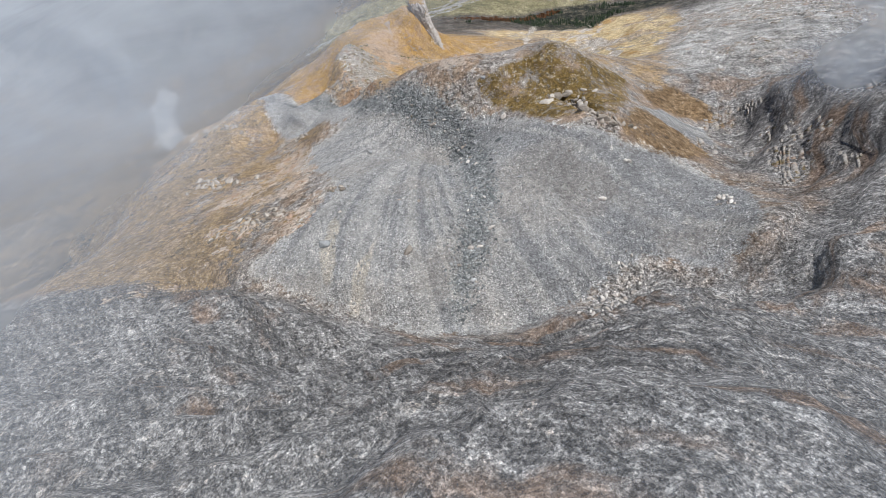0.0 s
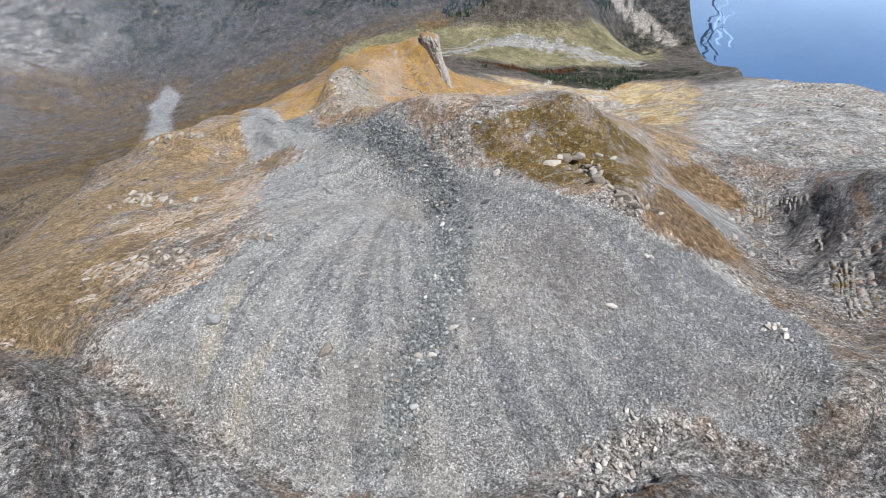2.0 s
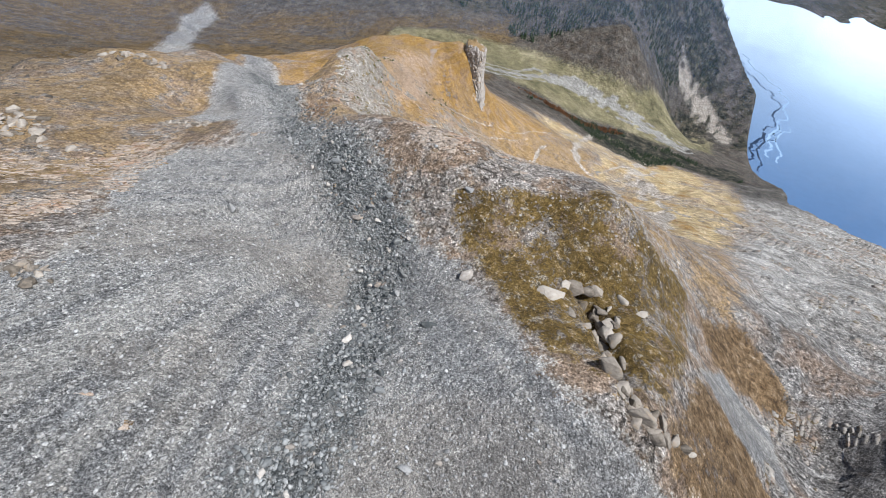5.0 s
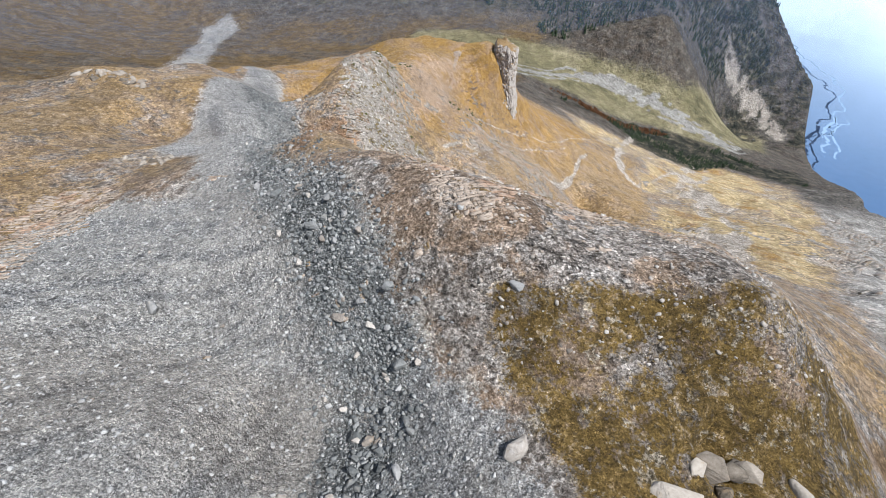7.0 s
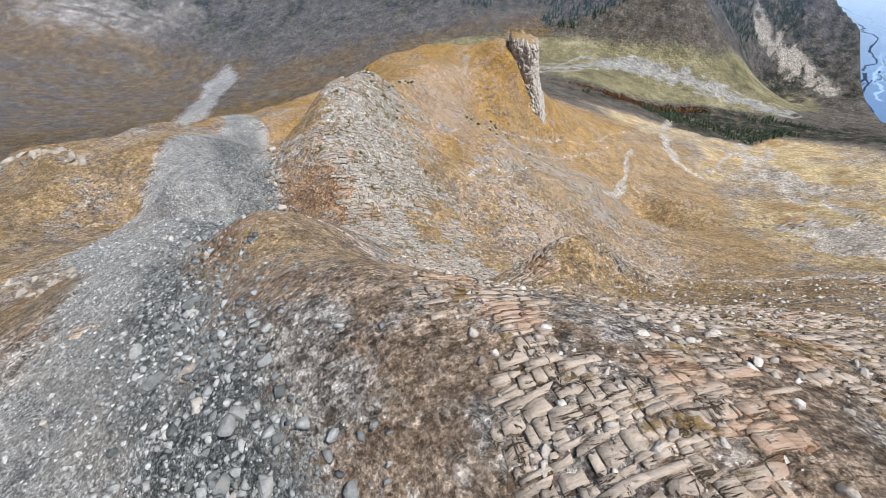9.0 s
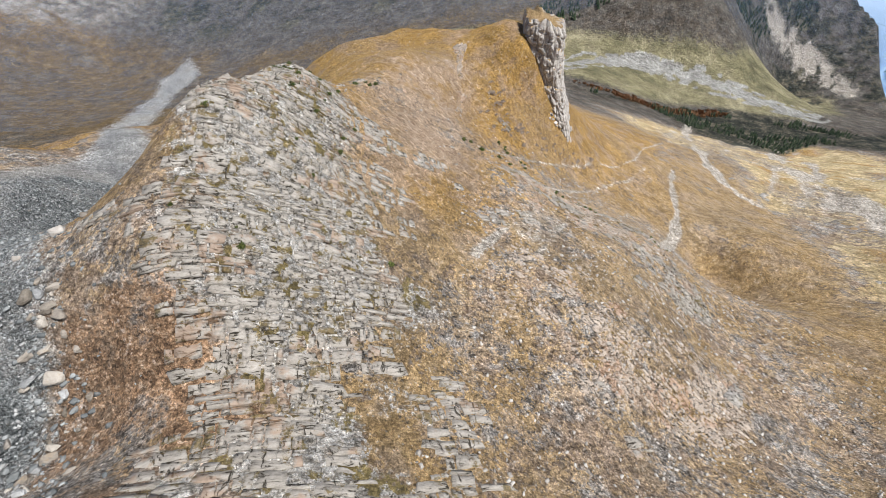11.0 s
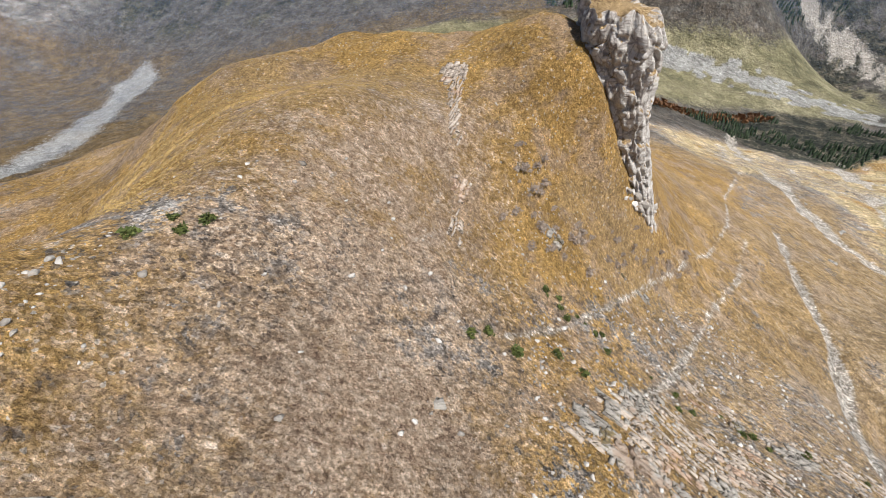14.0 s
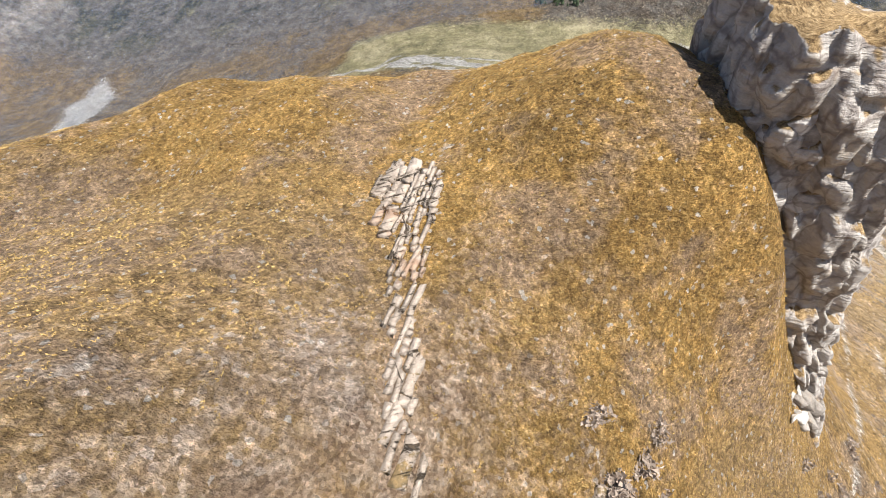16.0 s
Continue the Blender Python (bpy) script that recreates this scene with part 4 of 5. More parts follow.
def rounded(vs, fs, seed):
    """The block with its edges worn: one cut and a slight swelling."""
    bm = bmesh.new()
    bv = [bm.verts.new(q) for q in vs]
    for f in fs:
        bm.faces.new([bv[k] for k in f])
    bmesh.ops.dissolve_limit(bm, angle_limit=radians(12), verts=bm.verts[:], edges=bm.edges[:])
    bmesh.ops.bevel(bm, geom=bm.edges[:], offset=0.07, segments=1, affect="EDGES", clamp_overlap=True)
    bmesh.ops.triangulate(bm, faces=bm.faces[:])
    bm.verts.index_update()
    out = np.array([w.co[:] for w in bm.verts]), np.array([[w.index for w in f.verts] for f in bm.faces])
    bm.free()
    return out


WORN = [rounded(*HULLS[k], k) for k in range(8)]
_blocks = {}


def block(mat, k, name="stone"):
    """A shared block mesh of one material."""
    key = (mat.name, k % 8, name)
    if key not in _blocks:
        _blocks[key] = mesh_of(name, *WORN[k % 8], mat)
    return _blocks[key]


def heap(name, label, category, x, y, sizes, mat, sink=0.25, flat=0.8, seed=0, kind="stuff"):
    """Many small stones lying on the ground, in one mesh."""
    rng = np.random.RandomState(seed)
    z = rest(x, y)
    vs, fs, base = [], [], 0
    for k in range(len(x)):
        v0, f0 = HULLS[rng.randint(12)]
        a = rng.uniform(0, 6.283)
        c, s = np.cos(a), np.sin(a)
        t = rng.uniform(-0.3, 0.3)
        q = v0 * sizes[k] * np.array([1, rng.uniform(0.7, 1.1), flat * rng.uniform(0.7, 1.1)])
        q = np.stack([q[:, 0] * c - q[:, 1] * s, q[:, 0] * s + q[:, 1] * c, q[:, 2] + t * q[:, 0]], -1)
        vs.append(q + (x[k], y[k], z[k] + sizes[k] * (0.38 * flat - sink)))
        fs.append(f0 + base)
        base += len(v0)
    return tagged(new(name, mesh_of(name, np.concatenate(vs), np.concatenate(fs), mat)), label, category, kind=kind)


def boulder(x, y, size, mat, label, seed, group="boulders on the scree", stretch=(1, 0.8, 0.75), turn=None, sink=0.2):
    rng = np.random.RandomState(seed)
    ob = new("boulder", block(mat, seed, "boulder"))
    ob.location = (x, y, float(rest(x, y)[0]) + size * (0.4 * stretch[2] - sink))
    ob.rotation_euler = (rng.uniform(-0.25, 0.25), rng.uniform(-0.25, 0.25), rng.uniform(0, 6.28) if turn is None else turn)
    ob.scale = [size * s for s in stretch]
    return tagged(ob, label, "boulder", group)


def outcrop(name, label, spots, mat, seed, sink=0.3, category="rock outcrop", group="", upright=0.0):
    """Blocks set close together in the ground: spots are x, y, length, width, height, turn."""
    cx, cy = np.mean([s[0] for s in spots]), np.mean([s[1] for s in spots])
    root = new(name)
    root.location = (cx, cy, float(rest(cx, cy)[0]))
    tagged(root, label, category, group)
    rng = np.random.RandomState(seed)
    for k, (x, y, a, b, c, turn) in enumerate(spots):
        ob = new("stone", block(mat, rng.randint(8)))
        ob.parent = root
        ob.location = (x - cx, y - cy, float(rest(x, y)[0]) - root.location.z + c * (0.42 - sink) + upright * c)
        ob.rotation_euler = (rng.uniform(-0.22, 0.22), rng.uniform(-0.22, 0.22), turn)
        ob.scale = (a, b, c)
    return root


def spots_along(line, wide, count, small, large, seed, turn=None, tall=0.8):
    rng = np.random.RandomState(seed)
    out = []
    for _ in range(count):
        t = rng.uniform(0, len(line) - 1 - 1e-6)
        k = int(t)
        f = t - k
        (ax, ay), (bx, by) = line[k][:2], line[k + 1][:2]
        s = small + (large - small) * rng.power(0.6)
        out.append((ax + (bx - ax) * f + rng.normal() * wide * 0.5, ay + (by - ay) * f + rng.normal() * wide * 0.5, s, s * rng.uniform(0.55, 0.9), s * tall * rng.uniform(0.6, 1.1), (rng.uniform(0, 6.28) if turn is None else turn + rng.normal() * 0.25)))
    return out


# single boulders that stand out on the scree
BOULDERS = [
    (-7.8, 86.6, 2.0, MAT_LIME, "pale grey limestone boulder lying on fine scree"),
    (-28.5, 77.7, 3.2, MAT_LIME, "large pale flat-topped boulder on grey scree"),
    (-51.6, 82.8, 3.4, MAT_DARK, "dark rounded boulder resting on a pale scree streak"),
    (22.6, 96.1, 2.4, MAT_LIME, "flat pale boulder on dark grey scree"),
    (-0.4, 142.3, 3.0, MAT_LIME, "long pale slab lying at the edge of the scree"),
    (-53.1, 144.4, 2.8, MAT_GREY, "grey boulder alone on smooth scree"),
    (-3.0, 128.3, 2.6, MAT_DARK, "dark slate boulder among broken blocks"),
    (-22.6, 152.2, 1.8, MAT_LIME, "pale broken boulder among dark debris"),
    (1.8, 105.7, 1.7, MAT_GREY, "grey angular boulder on gravelly scree"),
    (33.3, 109.3, 1.8, MAT_LIME, "pale angular boulder on dark grey scree"),
    (50.4, 114.8, 1.7, MAT_LIME, "pale angular boulder on dark grey scree"),
    (-5.2, 157.4, 1.9, MAT_GREY, "brown-grey boulder standing in dry grass"),
    (-37.2, 162.8, 2.2, MAT_DARK, "dark slate boulder among broken blocks"),
    (-19.0, 140.1, 2.4, MAT_DARK, "dark slate boulder among broken blocks"),
    (-26.3, 126.8, 1.6, MAT_GREY, "grey angular boulder on gravelly scree"),
]
for k, (bx, by, bs, bm_, text) in enumerate(BOULDERS):
    boulder(bx, by, bs, bm_, text, 200 + k, stretch=(1.1, 0.75, 0.7))

rng = np.random.RandomState(5)
made = 0
while made < 150:
    t = rng.uniform(0, 7.99)
    k = int(t)
    (ax, ay), (ex, ey) = BAND[k], BAND[k + 1]
    if t > 5 and rng.rand() < 0.6:
        continue
    wide = 9.5 - 0.7 * t
    bx, by = ax + (ex - ax) * (t - k) + rng.normal() * wide * 0.55, ay + (ey - ay) * (t - k) + rng.normal() * wide * 0.55
    if not -115 < bx < 60:
        continue
    pale_one = rng.rand() < 0.28
    boulder(bx, by, rng.uniform(0.9, 1.5) + 1.0 * rng.rand() ** 4, MAT_LIME if pale_one else (MAT_GREY if rng.rand() < 0.3 else MAT_DARK),
            "pale limestone block among dark broken debris" if pale_one else "dark angular block in a band of broken debris", 400 + made, "blocks in the debris band")
    made += 1
made = 0
while made < 90:
    bx, by = rng.uniform(-80, 70), rng.uniform(70, 180)
    if inside(np.array([bx]), np.array([by]), SCREE_OUT, 2.0)[0] < 0.9 or rng.rand() > 0.35 + 0.65 * (bx > 5):
        continue
    boulder(bx, by, rng.uniform(0.45, 0.8) + 0.9 * rng.rand() ** 5, MAT_LIME if rng.rand() < 0.5 else MAT_GREY, "small angular boulder half sunk in grey scree", 700 + made)
    made += 1

# blocks round the hollow on the grassy knoll
for k, (bx, by, bs) in enumerate([(14.6, 142.4, 4.2), (18.6, 147.8, 4.0), (18.6, 140.2, 2.4), (22.4, 149.6, 3.2), (24.4, 145.5, 3.0), (26.3, 142.1, 3.2), (26.9, 137.9, 2.6), (21.1, 136.8, 1.8), (23.1, 137.8, 1.5), (17.3, 146.5, 2.2), (28.0, 133.3, 2.4), (28.6, 149.2, 2.4), (31.8, 147.1, 2.0)]):
    boulder(bx, by, bs * 1.15, MAT_BROWN, "weathered brown-grey block beside a hollow in turf", 900 + k, "blocks on the grassy knoll", (1.15, 0.9, 0.6), sink=0.25)

outcrop("rock_outcrop", "rounded brown crag under a turf-capped knoll", spots_along([(22, 150), (26, 143), (25, 135), (25, 128), (29, 123), (35, 121.5), (40, 124)], 1.6, 44, 1.6, 4.2, 36, tall=0.9), MAT_BROWN, 37, 0.34)

# pale rubble at the foot of the front cliff, and a lesser heap beyond
outcrop("rubble_heap", "heap of pale broken limestone at the cliff foot", spots_along([(13, 60), (17, 65), (23, 71), (30, 75)], 5.0, 170, 0.35, 1.5, 21), MAT_LIME, 22, 0.2, "rubble")
outcrop("rubble_heap", "small heap of pale blocks on dark scree", spots_along([(53, 93), (59, 98)], 3.2, 34, 0.5, 1.8, 23), MAT_LIME, 24, 0.2, "rubble")

# outcrops
outcrop("rock_outcrop", "brown weathered outcrop at the scree edge", spots_along([(-62, 109), (-55, 110), (-51, 108)], 2.0, 26, 0.8, 2.6, 38), MAT_BROWN, 39, 0.3)
outcrop("rock_outcrop", "dark craggy outcrop in the golden slope", spots_along([(-145, 164), (-135, 159), (-115, 152)], 7.0, 60, 1.2, 4.5, 40), MAT_BROWN, 41, 0.36)
outcrop("rock_outcrop", "flat grey outcrop in golden turf", spots_along([(-188, 231), (-173, 237), (-159, 232)], 5.0, 50, 1.2, 4.5, 42), MAT_BROWN, 43, 0.36)
outcrop("rock_outcrop", "low brown ledges beside grey scree", spots_along([(-98, 100), (-84, 106), (-69, 102)], 5.0, 56, 0.8, 3.0, 44), MAT_BROWN, 45, 0.38)
outcrop("rock_outcrop", "banded brown ledge below turf", spots_along([(-111, 184), (-99, 188), (-91, 182)], 3.5, 46, 0.8, 3.0, 46), MAT_BROWN, 47, 0.38)
outcrop("rock_outcrop", "red-brown crag on the ridge flank", spots_along([(-96, 240), (-89, 230), (-78, 210), (-73, 207)], 3.5, 60, 0.7, 2.6, 48), MAT_BROWN, 49, 0.36)


# ---- limestone pavement: the broken edges of tilted beds, row behind row ----
def bedded(name, label, outline, seed, lean, bare, mat, size=1.0, proud=0.0, holes=None, singles=300, edge=6.0):
    """Broken edges of rock beds inside an outline; bare says how much of it shows."""
    rng = np.random.RandomState(seed)
    ox, oy = np.mean([q[0] for q in outline]), np.mean([q[1] for q in outline])
    reach = max(math.hypot(q[0] - ox, q[1] - oy) for q in outline) / size
    root = new(name)
    root.location = (ox, oy, float(rest(ox, oy)[0]))
    tagged(root, label, "rock outcrop")
    plates = []
    for k in range(10):
        n = 8
        ring = np.array([(-0.5, -0.5), (-0.17, -0.5), (0.17, -0.5), (0.5, -0.5), (0.5, 0.5), (0.17, 0.5), (-0.17, 0.5), (-0.5, 0.5)])
        ring = ring + rng.uniform(-1, 1, (n, 2)) * np.array([0.10, 0.15])
        lift = ring @ np.array([rng.uniform(-0.07, 0.07), -0.08]) + rng.uniform(-0.04, 0.04, n)
        top = np.c_[ring * np.array([0.97, 0.93]), 0.5 + lift]
        mid = np.c_[ring, 0.36 + lift]
        low = np.c_[ring * 1.02, np.full(n, -0.6)]
        vs = np.concatenate([top, mid, low, [[0, 0, 0.5 + rng.uniform(-0.06, 0.06)]]])
        fs = []
        for i in range(n):
            j = (i + 1) % n
            fs += [(3 * n, i, j), (i, n + i, n + j), (i, n + j, j), (n + i, 2 * n + i, 2 * n + j), (n + i, 2 * n + j, n + j)]
        plates.append((vs, np.array(fs)))
    meshes = [mesh_of("stone", v0, f0, mat) for v0, f0 in plates]
    cells, v = [], -reach
    while v < reach:
        deep_row = 0.28 + 0.9 * rng.rand() ** 1.5
        u = -reach
        while u < reach:
            long_ = 0.45 + 2.2 * rng.rand() ** 2.2
            uu, vv = u + long_ / 2, v + deep_row / 2 + 1.3 * math.sin(u * 0.11 + v * 0.05) + 0.5 * math.sin(u * 0.37 + v * 0.3)
            x, y = ox + size * (uu * math.cos(lean) - vv * math.sin(lean)), oy + size * (uu * math.sin(lean) + vv * math.cos(lean))
            part_w = deep_row * rng.uniform(0.86, 1.02)
            cells.append((x, y, size * long_ * 0.98, size * part_w))
            u += long_ + (0.35 if rng.rand() < 0.08 else 0.04)
        v += deep_row * 0.98
    cx, cy = np.array([c[0] for c in cells]), np.array([c[1] for c in cells])
    gone = fbm(cx, cy, 9 * size, 4, 66) + 0.5 * fbm(cx, cy, 2.2 * size, 3, 67)
    keep = (inside(cx, cy, outline, edge * size) + 0.7 * gone > 0.5) & (gone > -bare)
    if holes:
        keep &= inside(cx, cy, holes, 5.0) - 0.8 * gone < 0.5
    cells = [c for c, q in zip(cells, keep) if q]
    near = sorted(cells, key=lambda c: abs(c[0] + 62) + abs(c[1] - 250))[:3 * singles]
    rng.shuffle(near)
    chosen = set(near[:singles])
    vs, fs, base = [], [], 0
    for c in cells:
        x, y, a, b = c
        n = Vector(lie(x, y, 2.0)[0])
        z = float(rest(x, y)[0])
        h = size * rng.uniform(0.6, 1.2)
        turn = Euler((rng.uniform(-0.04, 0.04) + 0.05, rng.uniform(-0.04, 0.04), lean + rng.normal() * 0.05)).to_matrix()
        m = Vector((0, 0, 1)).rotation_difference(n).to_matrix() @ turn
        k = rng.randint(10)
        place = Vector((x, y, z)) + n * (size * (rng.uniform(-0.05, 0.03) + proud) - 0.44 * h)
        if c in chosen:
            ob = new("stone", meshes[k])
            ob.parent = root
            ob.matrix_basis = Matrix.LocRotScale(place - root.location, m.to_quaternion(), (a, b, h))
        else:
            v0, f0 = plates[k]
            vs.append((v0 * np.array([a, b, h])) @ np.array(m).T + np.array(place))
            fs.append(f0 + base)
            base += len(v0)
    if not vs:
        return
    rest_of = new("bedrock", mesh_of("bedrock", np.concatenate(vs), np.concatenate(fs), mat))
    rest_of.parent = root
    rest_of.matrix_parent_inverse = Matrix.Translation(-root.location)
    tagged(rest_of, kind="stuff")


bedded("limestone_pavement", "cracked pale limestone pavement on the ridge back", SLAB, 61, 0.49, 0.80, MAT_SLAB, 1.7, 0.035, holes=SLAB_TURF)
bedded("rock_ledges", "low stony ledges breaking through brown turf", [(-45, 197), (-25, 172), (-5, 162), (15, 172), (29, 187), (37, 212), (11, 238), (-19, 234), (-49, 225)], 62, 0.62, -0.06, MAT_SLAB_WARM, 0.9, 0.04, singles=200)
bedded("rock_ledges", "pale ledges stepping down a dry slope", [(-48, 265), (-34, 255), (-9, 260), (2, 292), (-6, 318), (-37, 328), (-51, 321), (-45, 295)], 63, -0.5, -0.10, MAT_SLAB_WARM, 1.0, 0.04, singles=200)
bedded("rock_ledges", "pale blocky limestone terraces on a plateau", [(88, 204), (105, 261), (145, 349), (185, 449), (240, 540), (282, 500), (290, 420), (250, 320), (200, 249), (148, 211)], 64, 0.9, -0.16, MAT_SLAB_FAR, 3.4, 0.0, singles=200)
bedded("rock_ledges", "dark layered ledges along a crag", [(68, 102), (68, 145), (74, 175), (104, 181), (146, 164), (137, 124), (96, 94)], 65, 1.2, -0.22, MAT_SLAB_DARK, 2.4, 0.0, singles=200)
bedded("rock_ledges", "brown ledges between scree and golden turf", [(-57, 109), (-62, 92), (-87, 90), (-109, 110), (-116, 146), (-92, 171), (-82, 150)], 66, 0.35, -0.12, MAT_SLAB_WARM, 1.2, 0.0, singles=150)

bedded("rock_spine", "narrow spine of cream blocks in a grassy slope", [(-79.8, 362), (-76.2, 362), (-75.6, 357), (-75.0, 350), (-73.4, 343.5), (-75.0, 343.5), (-76.4, 350), (-77.4, 354), (-79.6, 357)], 67, 1.5, 0.6, MAT_SLAB_WARM, 0.9, 0.2, edge=0.8)
bedded("rock_spine", "short lower spine of cream blocks in turf", [(-73.4, 338), (-71.2, 338), (-70.0, 328), (-71.8, 328)], 69, 1.5, 0.4, MAT_SLAB_WARM, 0.8, 0.15, edge=0.8, singles=120)
bedded("rock_rib", "broken limestone rib crossing the dry slope", [(-63, 317), (-59, 314), (-53, 318), (-43, 324), (-32, 330), (-27, 325), (-19, 317), (-8, 306), (-7, 292), (-13, 289), (-24, 299), (-40, 306), (-50, 309), (-57, 306)], 68, -0.3, 0.05, MAT_SLAB, 1.1, 0.18, edge=2.0, singles=250)

# ---- the rock tower at the end of the grassy crest ----
def tower():
    root = new("rock_tower")
    base = Vector((-46.6, 369.5, 224.0))
    root.location = base
    tagged(root, "jointed grey limestone tower at the crest's end", "rock tower")
    # half widths and drift by height, foot to top
    profile = [(0.0, 4.4, 6.0, 2.2, -2.0), (0.10, 3.9, 6.0, 2.0, -1.4), (0.22, 3.8, 6.4, 0.6, -0.6), (0.38, 4.4, 6.8, -1.9, 0.2), (0.55, 5.2, 7.0, -4.6, 0.8), (0.70, 5.7, 7.4, -5.2, 1.0), (0.84, 6.6, 7.6, -6.3, 1.2), (0.94, 6.8, 7.4, -6.7, 1.2), (1.0, 5.8, 6.2, -6.8, 1.2)]
    tall = 41.5
    rings, seg = 190, 220
    hs = np.linspace(0, 1, rings)
    cols = [np.interp(hs, [p[0] for p in profile], [p[k] for p in profile]) for k in (1, 2, 3, 4)]
    ang = np.linspace(0, 2 * np.pi, seg, endpoint=False)
    hh, aa = np.meshgrid(hs, ang, indexing="ij")
    boxy = 1 / (np.abs(np.cos(aa)) ** 3.2 + np.abs(np.sin(aa)) ** 3.2) ** (1 / 3.2)
    n1 = fbm(aa * 3.2 + 9, hh * 9, 1.3, 5, 81)
    joints = ridged(aa * 4.5, hh * 3.0, 1.0, 4, 82)
    # rounded blocks parted by joints
    rng = np.random.RandomState(80)
    seeds = np.c_[rng.uniform(0, 6.283, 210), rng.uniform(0, 1.02, 210)]
    seeds = np.concatenate([seeds, seeds + [6.283, 0], seeds - [6.283, 0]])
    wa = aa + 0.10 * fbm(aa * 3, hh * 14, 1.0, 4, 85)
    wh = hh + 0.03 * fbm(aa * 3 + 7, hh * 14, 1.0, 4, 86)
    near_a, near_b = np.full(aa.shape, 9.0), np.full(aa.shape, 9.0)
    for sa, sh in seeds:
        dist = np.hypot((wa - sa) * 6.5, (wh - sh) * 41.0 * 0.8)
        near_b = np.minimum(near_b, np.maximum(near_a, dist))
        near_a = np.minimum(near_a, dist)
    dome = ramp(near_b - near_a, 0.0, 1.1)
    r = boxy * (1 + 0.13 * n1 - 0.07 * ramp(joints, 0.72, 0.95) + 0.10 * (dome - 1) + 0.02 * fbm(aa * 9, hh * 60, 1.0, 3, 87))
    x = cols[2][:, None] + cols[0][:, None] * np.cos(aa) * r
    y = cols[3][:, None] + cols[1][:, None] * np.sin(aa) * r
    z = hh * tall + 1.2 * fbm(aa * 2, hh * 5, 1.0, 3, 83) * ramp(hh, 0.9, 1.0)
    z = z - ramp(hh, 0.7, 1.0) * (0.42 * np.clip(x + 9, 0, 20) - 1.6 + 1.8 * fbm(x, y, 5, 3, 88))
    vs = np.stack([x, y, z], -1).reshape(-1, 3)
    idx = np.arange(rings * seg).reshape(rings, seg)
    nxt = np.roll(idx, -1, axis=1)
    quads = np.stack([idx[:-1], nxt[:-1], nxt[1:], idx[1:]], -1).reshape(-1, 4)
    top = np.array([[cols[2][-1], cols[3][-1], tall + 0.4]])
    tris = np.stack([idx[-1], nxt[-1], np.full(seg, len(vs))], -1)
    me = bpy.data.meshes.new("core")
    me.from_pydata(np.concatenate([vs, top]).tolist(), [], quads.tolist() + tris.tolist())
    me.polygons.foreach_set("use_smooth", np.ones(len(me.polygons), bool))
    me.materials.append(MAT_TOWER)
    core = new("core", me)
    core.parent = root
    # joint-bounded blocks on its faces, larger and rounder towards the top
    rng = np.random.RandomState(84)
    for k in range(90):
        h = rng.uniform(0.10, 1.0) if k < 40 else rng.uniform(0.62, 1.0)
        a = rng.uniform(0, 6.283)
        a = a if rng.rand() < 0.35 else rng.uniform(2.6, 6.1)
        bx = 1 / (abs(np.cos(a)) ** 3.2 + abs(np.sin(a)) ** 3.2) ** (1 / 3.2)
        w, d, ox, oy = [np.interp(min(h, 1), [p[0] for p in profile], [p[q] for p in profile]) for q in (1, 2, 3, 4)]
        inset = rng.uniform(0.74, 0.86) if h < 0.97 else rng.uniform(0.2, 0.8)
        s = rng.uniform(0.9, 2.0) if h < 0.6 else rng.uniform(1.4, 2.8)
        if h > 0.8:
            h -= 0.42 * max(0.0, ox + w * np.cos(a) * bx * inset + 9) / tall * (h - 0.7) / 0.3
        ob = new("stone", block(MAT_TOWER, rng.randint(8)))
        ob.parent = root
        ob.location = (ox + w * np.cos(a) * bx * inset, oy + d * np.sin(a) * bx * inset, h * tall + rng.uniform(-0.4, 0.2))
        ob.rotation_euler = (rng.uniform(-0.3, 0.3), rng.uniform(-0.3, 0.3), a + rng.uniform(-0.4, 0.4))
        ob.scale = (s * 0.8, s * rng.uniform(0.8, 1.2), s * rng.uniform(0.8, 1.5))


tower()
outcrop("rock_rib", "smooth pale slabs at the tower foot", spots_along([(-48, 361), (-45, 363), (-42, 367)], 1.6, 26, 1.0, 3.0, 73, tall=1.1), MAT_LIME, 74, 0.3)
outcrop("rock_outcrop", "small pale crag on the far side of the crest", spots_along([(-100, 389), (-94, 392), (-88, 394)], 2.5, 30, 1.2, 4.0, 75), MAT_TOWER, 76, 0.2)


# ---- loose stones ----
def scatter_in(outline, count, seed, box):
    rng = np.random.RandomState(seed)
    x, y = rng.uniform(box[0], box[1], count * 6), rng.uniform(box[2], box[3], count * 6)
    ok = inside(x, y, outline, 3.0) > 0.6
    return x[ok][:count], y[ok][:count]


rng = np.random.RandomState(91)
sx, sy = scatter_in(SCREE_OUT, 26000, 92, (-130, 78, 60, 235))
heap("scree_stones", "loose grey and pale stones strewn over scree", "stones", sx, sy, 0.16 + 0.55 * rng.rand(len(sx)) ** 4, MAT_GREY_RUBBLE, seed=93)
t = 7.99 * rng.rand(9000) ** 1.25
k = t.astype(int)
line = np.array(BAND, float)
wide = 10.0 - 0.75 * t
sx = line[k, 0] + (line[k + 1, 0] - line[k, 0]) * (t - k) + rng.normal(size=len(t)) * wide * 0.5
sy = line[k, 1] + (line[k + 1, 1] - line[k, 1]) * (t - k) + rng.normal(size=len(t)) * wide * 0.5
